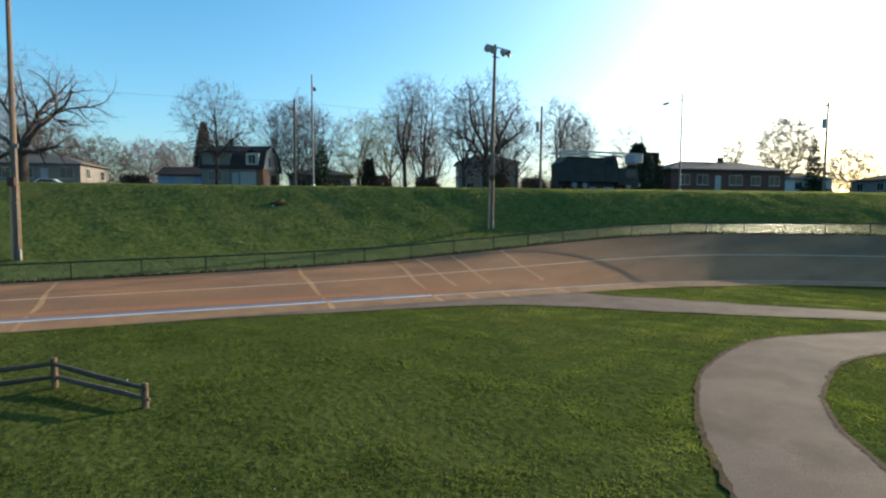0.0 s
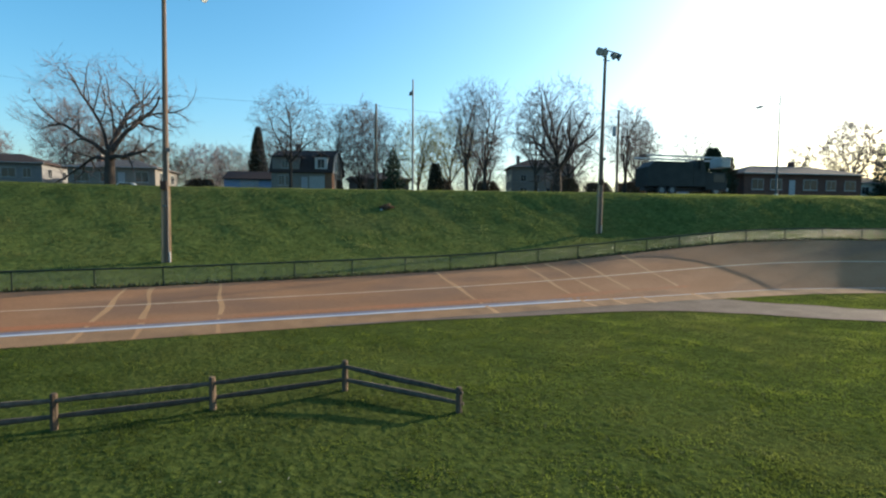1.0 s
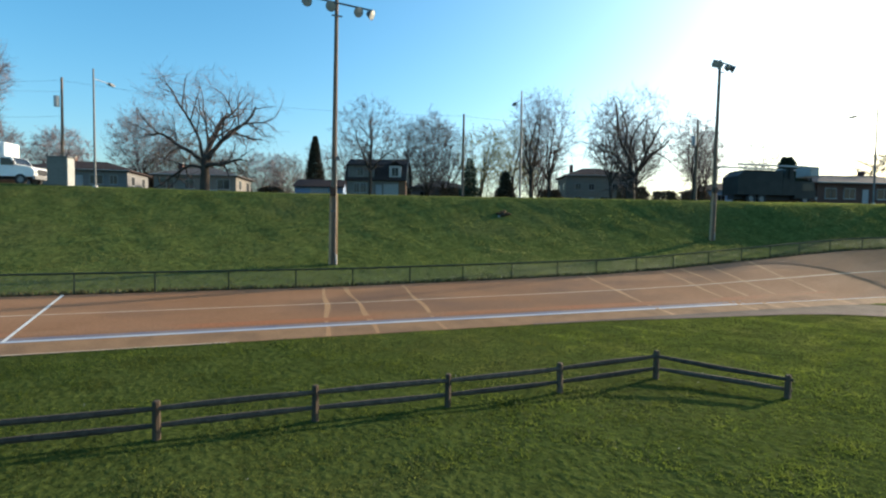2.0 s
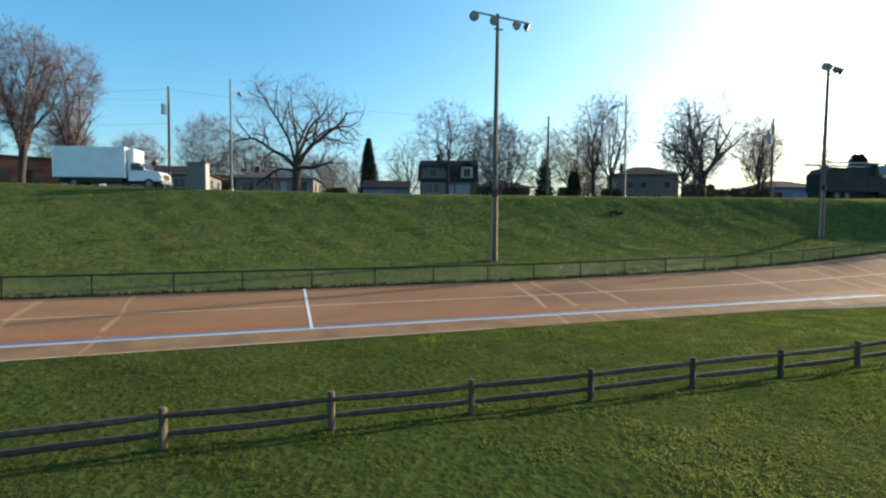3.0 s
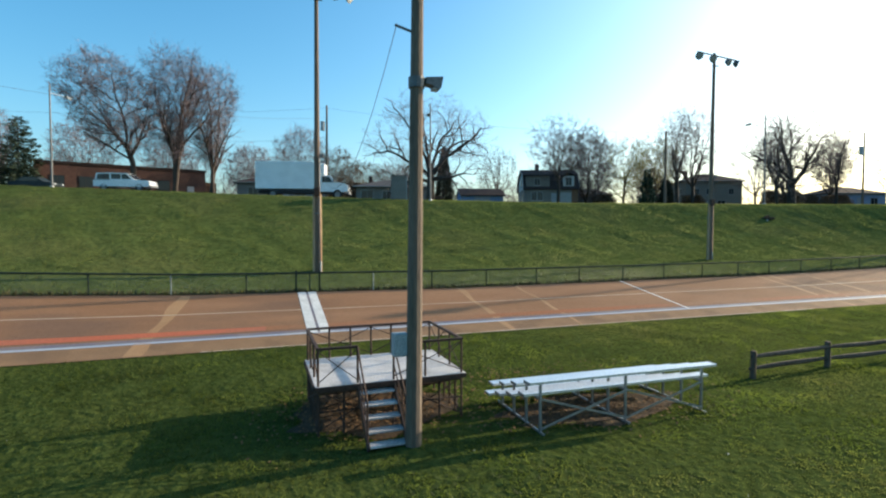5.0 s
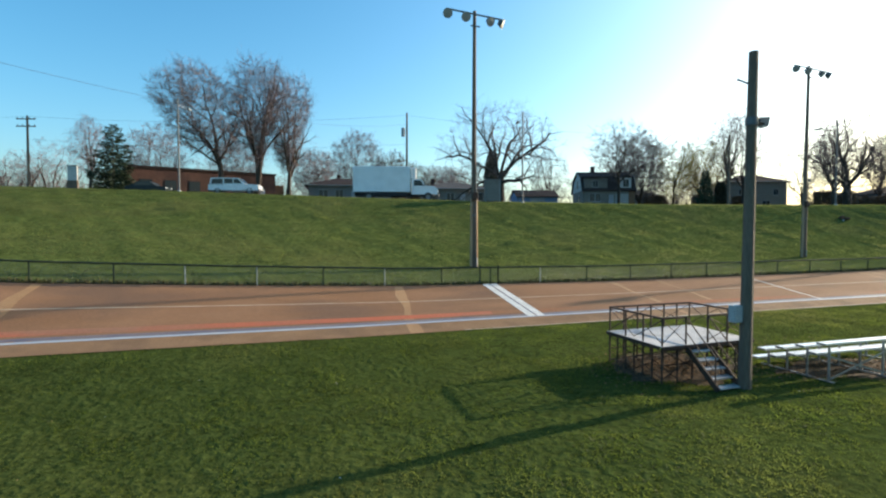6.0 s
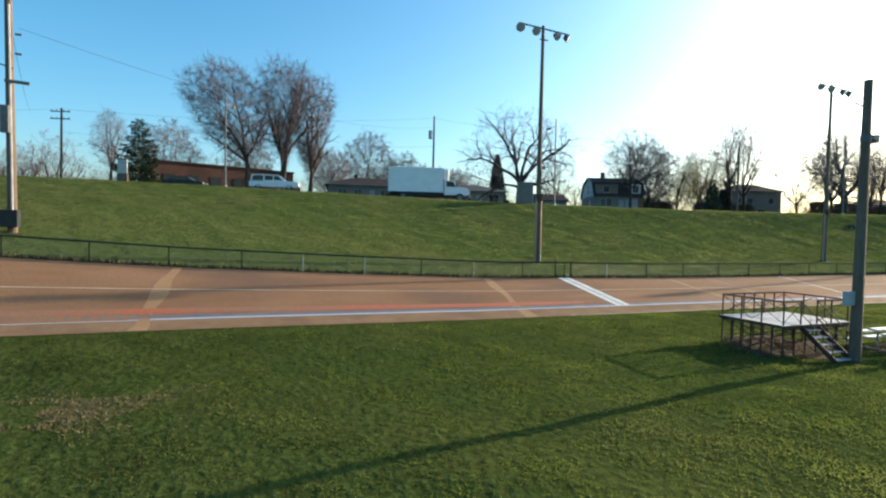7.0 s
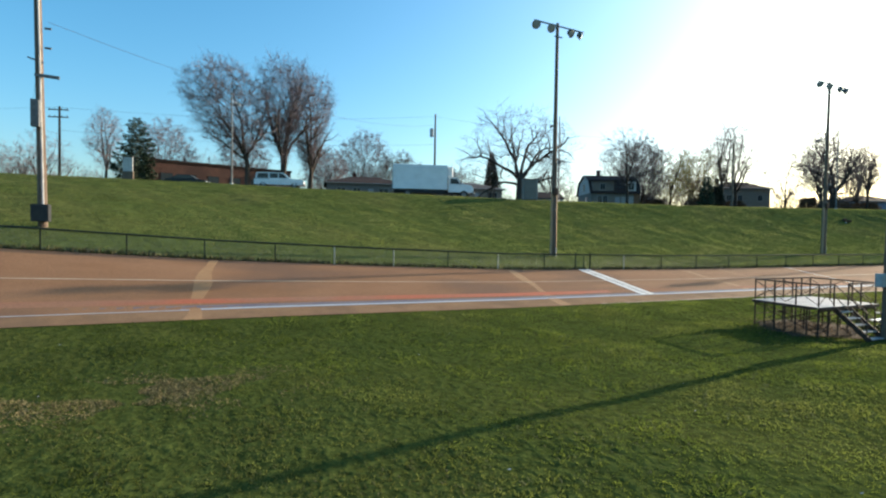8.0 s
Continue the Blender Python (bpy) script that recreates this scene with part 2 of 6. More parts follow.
def arr_mesh(name, verts, faces, material, parent=None, smooth=False):
    """A mesh from numpy arrays; faces all have the same number of corners."""
    me = bpy.data.meshes.new(name)
    verts, faces = np.asarray(verts, dtype=np.float32), np.asarray(faces, dtype=np.int32)
    k = faces.shape[1]
    me.vertices.add(len(verts))
    me.vertices.foreach_set("co", verts.ravel())
    me.loops.add(faces.size)
    me.loops.foreach_set("vertex_index", faces.ravel())
    me.polygons.add(len(faces))
    me.polygons.foreach_set("loop_start", np.arange(0, faces.size, k, dtype=np.int32))
    me.polygons.foreach_set("loop_total", np.full(len(faces), k, dtype=np.int32))
    me.update(calc_edges=True)
    me.materials.append(material)
    if smooth:
        me.polygons.foreach_set("use_smooth", np.ones(len(faces), dtype=bool))
    ob = new(name, me)
    if parent is not None:
        ob.parent = parent
    return ob


def thing(name, m, label, category, group="", kind=""):
    ob = new(name)
    ob.empty_display_size = 0.2
    ob.matrix_basis = m
    return tagged(ob, label, category, group, kind)


def box(bm, x0, y0, z0, x1, y1, z1, bevel=0.0):
    v = [bm.verts.new(p) for p in ((x0, y0, z0), (x1, y0, z0), (x1, y1, z0), (x0, y1, z0), (x0, y0, z1), (x1, y0, z1), (x1, y1, z1), (x0, y1, z1))]
    fs = [bm.faces.new([v[i] for i in f]) for f in ((3, 2, 1, 0), (4, 5, 6, 7), (0, 1, 5, 4), (1, 2, 6, 5), (2, 3, 7, 6), (3, 0, 4, 7))]
    if bevel:
        es = {e for f in fs for e in f.edges}
        bmesh.ops.bevel(bm, geom=list(es), offset=bevel, segments=1, affect="EDGES")
    return bm


def tube(bm, a, b, r0, r1=None, n=8):
    """A capped tapered rod from a to b."""
    a, b = Vector(a), Vector(b)
    r1 = r0 if r1 is None else r1
    d = (b - a).normalized()
    u = d.orthogonal().normalized()
    w = d.cross(u)
    ra, rb = [], []
    for i in range(n):
        t = 2 * math.pi * i / n
        o = u * math.cos(t) + w * math.sin(t)
        ra.append(bm.verts.new(a + o * r0))
        rb.append(bm.verts.new(b + o * r1))
    for i in range(n):
        bm.faces.new((ra[i], ra[(i + 1) % n], rb[(i + 1) % n], rb[i]))
    bm.faces.new(ra[::-1])
    bm.faces.new(rb)
    return bm


def plank(bm, a, b, wide, thick):
    """A rectangular bar from a to b; wide across, thick upwards."""
    a, b = Vector(a), Vector(b)
    d = (b - a).normalized()
    side = d.cross(Vector((0, 0, 1)))
    side = side.normalized() if side.length > 1e-4 else Vector((1, 0, 0))
    up = side.cross(d)
    q = []
    for p in (a, b):
        q.append([bm.verts.new(p + side * s * wide / 2 + up * t * thick / 2) for s, t in ((-1, -1), (1, -1), (1, 1), (-1, 1))])
    for i in range(4):
        bm.faces.new((q[0][i], q[0][(i + 1) % 4], q[1][(i + 1) % 4], q[1][i]))
    bm.faces.new(q[0][::-1])
    bm.faces.new(q[1])
    return bm


def prism(bm, outline, y0, y1):
    """An outline of (x, z) points pushed from y0 to y1."""
    a = [bm.verts.new((x, y0, z)) for x, z in outline]
    b = [bm.verts.new((x, y1, z)) for x, z in outline]
    n = len(outline)
    for i in range(n):
        bm.faces.new((a[i], a[(i + 1) % n], b[(i + 1) % n], b[i]))
    bm.faces.new(a[::-1])
    bm.faces.new(b)
    bmesh.ops.recalc_face_normals(bm, faces=bm.faces[:])
    return bm


def B():
    return bmesh.new()


# ---- the lie of the land ----
XL, XR, YC, RB = -70.0, 18.5, -5.25, 31.0      # ends of the straights, middle line and radius of the blue line
IN_W, OUT_W = -1.25, 5.2                       # edges of the paving, outwards from the blue line
SLANT = 0.2606                                 # the road runs askew of the track


def smooth(a, b, x):
    t = np.clip((x - a) / (b - a), 0, 1)
    return t * t * (3 - 2 * t)


def out_w(x, y):
    dx = x - np.clip(x, XL, XR)
    return np.hypot(dx, y - YC) - RB


def blue_z(x):
    return np.interp(x, (-72, -60, -50, -30, -15, 0, 10, 22), (0.55, 0.5, 0.4, 0.37, 0.31, 0.25, 0.22, 0.16))


def rim_z(x):
    return np.interp(x, (-80, -70, -62, -55, -47, -35, -13, -4, 2, 7, 13, 20, 25, 30), (3.0, 2.5, 1.97, 1.64, 1.33, 1.18, 1.2, 1.33, 1.45, 1.64, 2.03, 2.5, 2.85, 3.05))


def crest_z(x):
    return np.interp(x, (-95, -74, -64, -47, -34, -15, 0, 60), (9.2, 8.67, 8.42, 7.8, 7.4, 7.08, 7.03, 7.15))


def track_z(x, y, w):
    zb, zr = blue_z(x), rim_z(x)
    return np.where(w < 0, zb + w * 0.13, zb + (zr - zb) * w / OUT_W)


WAVES = [(r.uniform(0, 6.28), r.uniform(1.6, 9.0), r.uniform(0, 6.28)) for r in [random.Random(77)] for _ in range(18)]


def ripple(x, y):
    """Uneven ground, about -1 to 1, from waves of many directions."""
    z = 0
    for az, ln_, ph in WAVES:
        z = z + math.sqrt(ln_) * np.sin((x * math.cos(az) + y * math.sin(az)) * 6.283 / ln_ + ph)
    return z / 9.0


def land_z(x, y):
    x, y = np.asarray(x, dtype=float), np.asarray(y, dtype=float)
    w = out_w(x, y)
    edge = blue_z(x) + IN_W * 0.13
    z_in = edge * smooth(-7.0, -1.3, w)
    z_in = z_in + (0.022 * ripple(x, y) + 0.012 * ripple(x * 2.3 + 9, y * 2.3)) * smooth(1.0, 4.0, -w)
    z_in = z_in + 0.14 * np.exp(-((x + 6.6) / 3.2) ** 2 - ((y - 16.9) / 2.4) ** 2)
    a = np.maximum(w - 5.4, 0)
    d = (45.4 - y - SLANT * x) / 1.0334
    s = np.clip(a / np.maximum(a + d, 4.0), 0, 1.6)
    p = np.interp(x, (-72, -60, -45, 0, 20, 30), (0.9, 1.1, 1.35, 1.5, 1.7, 2.3))
    lumps = (0.025 * ripple(x, y) + 0.03 * ripple(x * 2.7 + 5, y * 2.7)) * smooth(1.0, 5.0, a) * smooth(-4.0, 2.0, d)
    # round the turn: a gentle terrace, a steep toe, then an easy slope to the crest
    step = np.interp(s, (0, 0.18, 0.28, 0.8, 1.0, 1.6), (0, 0.1, 0.18, 0.9, 1.0, 1.3))
    k = smooth(17.0, 27.0, x)
    hill = rim_z(x) + (crest_z(x) - 0.16 - rim_z(x)) * (s ** p * (1 - k) + step * k) + lumps
    flat = crest_z(x) - 0.16 + 0.012 * np.clip(-d, -60, 45)
    k = 0.22
    z_out = -k * np.logaddexp(-hill / k, -flat / k)
    z_tr = track_z(x, y, w) - 0.06
    z = np.where(w < IN_W + 0.05, z_in, np.where(w < OUT_W + 0.05, z_tr, z_out))
    return z


def sheet_z(x, y):
    """Height of the ground sheet itself, between its grid points."""
    i = np.clip(np.searchsorted(xs, x) - 1, 0, len(xs) - 2)
    j = np.clip(np.searchsorted(ys, y) - 1, 0, len(ys) - 2)
    u, v = (x - xs[i]) / (xs[i + 1] - xs[i]), (y - ys[j]) / (ys[j + 1] - ys[j])
    z00, z10, z01, z11 = land_z(xs[i], ys[j]), land_z(xs[i + 1], ys[j]), land_z(xs[i], ys[j + 1]), land_z(xs[i + 1], ys[j + 1])
    return (z00 * (1 - u) + z10 * u) * (1 - v) + (z01 * (1 - u) + z11 * u) * v


def lz(x, y):
    return float(land_z(x, y))


def grid_sheet(name, xs, ys, zf, material):
    X, Y = np.meshgrid(xs, ys)
    V = np.stack([X, Y, zf(X, Y)], -1).reshape(-1, 3)
    nx, ny = len(xs), len(ys)
    i = (np.arange(ny - 1)[:, None] * nx + np.arange(nx - 1)[None, :]).ravel()
    return arr_mesh(name, V, np.stack([i, i + 1, i + nx + 1, i + nx], -1), material, smooth=True)


def ribbon(name, left, right, material, lift, parent=None, zf=None):
    """A sheet between two lines of as many plan points, lying on the land."""
    L, R = np.array(left, dtype=float), np.array(right, dtype=float)
    n, k = len(L), 5
    pts = np.stack([L + (R - L) * j / (k - 1) for j in range(k)], 1).reshape(-1, 2)
    z = (land_z(pts[:, 0], pts[:, 1]) if zf is None else zf(pts[:, 0], pts[:, 1])) + lift
    i = (np.arange(n - 1)[:, None] * k + np.arange(k - 1)[None, :]).ravel()
    return arr_mesh(name, np.column_stack([pts, z]), np.stack([i, i + 1, i + k + 1, i + k], -1), material, parent, smooth=True)


def resample(pts, n):
    """A smooth line of n points through plan points."""
    p = [Vector((*q, 0)) for q in pts]
    p = [p[0] * 2 - p[1]] + p + [p[-1] * 2 - p[-2]]
    out = []
    segs = len(pts) - 1
    for i in range(n):
        u = i / (n - 1) * segs
        k = min(int(u), segs - 1)
        t = u - k
        a, b, c, d = p[k], p[k + 1], p[k + 2], p[k + 3]
        q = 0.5 * ((2 * b) + (c - a) * t + (2 * a - 5 * b + 4 * c - d) * t * t + (3 * b - a - 3 * c + d) * t ** 3)
        out.append((q.x, q.y))
    return out


def track_line(w, s0, s1, step=0.5):
    """Plan points along the track at w outwards; s runs along the home straight and round both turns."""
    out, s = [], s0
    n = max(2, int((s1 - s0) / step))
    for i in range(n + 1):
        s = s0 + (s1 - s0) * i / n
        if s < XL:
            a = (s - XL) / RB
            out.append((XL + math.sin(a) * (RB + w), YC + math.cos(a) * (RB + w)))
        elif s > XR:
            a = (s - XR) / RB
            out.append((XR + math.sin(a) * (RB + w), YC + math.cos(a) * (RB + w)))
        else:
            out.append((s, YC + RB + w))
    return out


def on_track(x, y):
    return track_z(x, y, out_w(x, y))


xs = np.concatenate([np.linspace(-2200, -150, 14), np.arange(-135, -95, 3.0), np.arange(-95, 62, 0.5), np.arange(62, 130, 3.0), np.linspace(140, 2200, 14)])
ys = np.concatenate([np.linspace(-2200, -120, 12), np.arange(-110, 0, 4.0), np.arange(0, 75, 0.5), np.arange(75, 130, 2.5), np.linspace(140, 2200, 14)])
ground = tagged(grid_sheet("ground", xs, ys, land_z, M_LAWN), "green spring lawn over infield and grassy bank", "ground", kind="structure")
ground.data.materials.append(M_BANK)
mid = np.array([p.center[:2] for p in ground.data.polygons])
ground.data.polygons.foreach_set("material_index", (out_w(mid[:, 0], mid[:, 1]) > OUT_W).astype(np.int32))

S0, S1 = -118.0, 78.0
track = tagged(ribbon("track", track_line(IN_W + 1.2, S0, S1), track_line(OUT_W, S0, S1), M_TRACK, 0.02, zf=on_track), "tan banked asphalt cycling track with faded painted lines", "cycling track", kind="structure")
ribbon("apron", track_line(IN_W, S0, S1), track_line(-0.05, S0, S1), M_APRON, 0.022, track, on_track)
for nm, w0, w1, m_, lift in (("blue_line", -0.09, 0.08, M_BLUE, 0.027), ("blue_edge", 0.08, 0.34, M_NAVY, 0.026), ("pale_line", 2.66, 2.74, M_PALE, 0.026)):
    ribbon(nm, track_line(w0, S0, S1), track_line(w1, S0, S1), m_, lift, track, on_track)
for s0, s1, m_ in ((S0, -44.0, M_RED), (-44.0, 16.0, M_REDWORN)):
    ribbon("red_line", track_line(0.5, s0, s1), track_line(0.9, s0, s1), m_, 0.026, track, on_track)
ribbon("apron_lip", track_line(IN_W - 0.03, -46.0, -18.0), track_line(IN_W + 0.06, -46.0, -18.0), M_PALE, 0.03, track, on_track)
tagged(ribbon("soil_strip", track_line(OUT_W + 0.02, S0, S1), track_line(OUT_W + 0.42, S0, S1), M_EDGE, 0.02, track), "dark strip of soil and dead leaves along the fence")


def cross_line(name, xa, xb, width, m_, w0=0.0, w1=OUT_W, lift=0.03, rough=0.0):
    """A stripe across the track from xa at w0 to xb at w1."""
    n = 12 if not rough else 24
    L, R = [], []
    for i in range(n + 1):
        t = i / n
        x, y = xa + (xb - xa) * t, YC + RB + w0 + (w1 - w0) * t
        if rough:
            x += rough * (0.6 * math.sin(5.3 * t + 7 * xa) + 0.5 * math.sin(13.7 * t + 3 * xa))
        wd = width * (1 + (0.3 * math.sin(9.1 * t + 11 * xa) if rough else 0))
        L.append((x - wd / 2, y))
        R.append((x + wd / 2, y))
    return ribbon(name, R, L, m_, lift, track, on_track)


cross_line("finish_stripe", -42.4, -42.38, 0.36, M_WHITE)
cross_line("finish_stripe", -41.94, -41.92, 0.36, M_WHITE)
cross_line("finish_gap", -42.17, -42.15, 0.1, M_NAVY, lift=0.029)
cross_line("sprint_line", -24.75, -24.6, 0.11, M_WHITE)
for xa, xb, wd in ((-62.6, -62.2, 0.5), (-47.9, -47.2, 0.42), (-34.9, -34.6, 0.26), (-31.6, -31.4, 0.16), (-14.6, -14.0, 0.2), (-12.7, -12.9, 0.2), (-10.0, -10.0, 0.18), (1.9, 1.3, 0.22), (7.6, 7.0, 0.2), (9.6, 8.6, 0.2), (11.6, 11.0, 0.2), (15.4, 14.6, 0.2)):
    cross_line("seam", xa, xb, wd, M_SEAM, -1.2, OUT_W - 0.1, 0.024, 0.09)

# paved lane that leaves the track, and the curved footpath
near = resample([(-6, 24.4), (-2, 24.3), (2, 23.8), (8.8, 22.9), (12.6, 21.3), (15.6, 18.7), (18.4, 16.5), (22.2, 13.9), (27, 11.2), (36, 7.5)], 60)
far = resample([(-6, 24.6), (-2, 24.6), (3, 24.65), (10, 24.65), (15.6, 24.5), (17.2, 22.8), (19.5, 20.6), (21.4, 18.3), (26, 14.0), (36, 9.5)], 60)
lane = tagged(ribbon("lane", near, far, M_PATH, 0.03, zf=lambda x, y: np.maximum(land_z(x, y), np.where(out_w(x, y) > IN_W - 0.3, on_track(x, y), -9))), "grey asphalt lane branching off the track", "path", kind="structure")
outer = resample([(1.0, 0.5), (2.2, 2.8), (3.2, 4.6), (4.45, 6.3), (6.5, 8.6), (8.4, 10.2), (10, 11.3), (12.4, 12.3), (15, 12.9), (18, 12.7), (21, 11.9), (26, 9.6)], 70)
inner = resample([(4.4, -0.3), (5.6, 2.2), (6.6, 4.2), (7.8, 5.8), (8.8, 7.0), (10.3, 8.2), (11.4, 8.8), (13.2, 9.6), (14.7, 10.0), (17, 10.06), (20.5, 9.3), (26, 6.6)], 70)
footpath = tagged(ribbon("footpath", inner, outer, M_PATH, 0.03), "curved grey asphalt footpath through the lawn", "path", kind="structure")


def worn_edge(parent, line, width, seed):
    r = random.Random(seed)
    a, b = [], []
    for i, (x, y) in enumerate(line):
        j, k = min(i + 1, len(line) - 1), max(i - 1, 0)
        d = Vector((line[j][0] - line[k][0], line[j][1] - line[k][1])).normalized()
        w = width * r.uniform(0.4, 1.5)
        a.append((x - d.y * w, y + d.x * w))
        b.append((x + d.y * w * 0.5, y - d.x * w * 0.5))
    return tagged(ribbon("worn_edge", b, a, M_EDGE, 0.036, parent), "dark ragged edge strip; beside the footpath, crumbled soil and dead leaves")


worn_edge(footpath, resample(outer, 260), 0.09, 1)
worn_edge(footpath, resample(inner, 260), 0.09, 2)
# the lane gets the same dark ragged strip, wider on its far edge
worn_edge(lane, resample(far[16:], 200), 0.13, 3)
worn_edge(lane, resample(near[16:], 200), 0.06, 4)


def road_pt(x, off):
    """Plan point beyond the lamp row: off metres behind it."""
    return (x + off * 0.2522, 46.4 - SLANT * x + off * 0.9677)


ROAD = [road_pt(x, 3.0) for x in range(-160, 161, 8)], [road_pt(x, 12.0) for x in range(-160, 161, 8)]
tagged(ribbon("road", ROAD[0], ROAD[1], M_ROAD, 0.02), "dark asphalt street along the top of the bank", "road", kind="structure")
for off in (2.8, 12.05):
    tagged(ribbon("kerb", [road_pt(x, off) for x in range(-160, 161, 8)], [road_pt(x, off + 0.18) for x in range(-160, 161, 8)], M_KERB, 0.13), "concrete kerb of the street", "kerb", kind="structure")


# ---- infield things ----
def split_rail_fence():
    f = thing("split_rail_fence", pose(0, 0, 0), "weathered two-rail wooden fence standing on the lawn", "fence")
    posts = [(-4.66, 14.43, 0.6)] + [(-6.87 - 3.05 * i, 16.56 + min(0.085 * i, 0.56), 0.78) for i in range(9)]
    rng = random.Random(4)
    for i, (x, y, h) in enumerate(posts):
        z = lz(x, y)
        bm = B()
        n, r = 8, 0.078
        lean = Vector((rng.uniform(-0.015, 0.015), rng.uniform(-0.015, 0.015), 0))
        rings = []
        for zz, k in ((-0.08, 1.05), (0.02, 1.0), (h * 0.5, 0.97), (h - 0.03, 0.95), (h, 0.72)):
            rings.append([bm.verts.new(Vector((r * k * (1 + 0.13 * math.sin(3 * a + i)) * math.cos(a), r * k * (1 + 0.13 * math.cos(2 * a + i)) * math.sin(a), zz)) + lean * zz) for a in (2 * math.pi * j / n for j in range(n))])
        for a, b in zip(rings, rings[1:]):
            for j in range(n):
                bm.faces.new((a[j], a[(j + 1) % n], b[(j + 1) % n], b[j]))
        bm.faces.new(rings[-1])
        p = part("post", bm, M_POST, f)
        p.location = (x, y, z)
    for (xa, ya, ha), (xb, yb, hb) in zip(posts, posts[1:]):
        za, zb = lz(xa, ya), lz(xb, yb)
        for k, lev in enumerate((0.8, 0.34)):
            bm = B()
            a, b = Vector((xa, ya, za + ha * lev)), Vector((xb, yb, zb + hb * lev))
            d = (b - a).normalized()
            a, b = a - d * 0.1, b + d * 0.1
            side = d.cross(Vector((0, 0, 1))).normalized()
            off = side * (0.03 if k else -0.03)
            mid = (a + b) / 2 + Vector((0, 0, rng.uniform(-0.035, 0.01))) + off
            a, b = a + off, b + off
            pts = [a, a.lerp(mid, 0.5) + Vector((0, 0, rng.uniform(-0.008, 0.008))), mid, mid.lerp(b, 0.5), b]
            rr = [0.042, 0.066, 0.072, 0.066, 0.045]
            rings = []
            for p0, r in zip(pts, rr):
                rings.append([bm.verts.new(p0 + side * (r * 0.75 * math.cos(t)) + Vector((0, 0, 1)) * (r * 1.15 * math.sin(t) * (1 if math.sin(t) > 0 else 0.8))) for t in (2 * math.pi * j / 6 for j in range(6))])
            for r0, r1 in zip(rings, rings[1:]):
                for j in range(6):
                    bm.faces.new((r0[j], r0[(j + 1) % 6], r1[(j + 1) % 6], r1[j]))
            bm.faces.new(rings[0][::-1])
            bm.faces.new(rings[-1])
            part("rail", bm, M_RAIL, f)


split_rail_fence()

SX0, SX1, SY0, SY1, DECK, RAIL = -43.13, -40.03, 17.15, 19.4, 1.03, 1.78


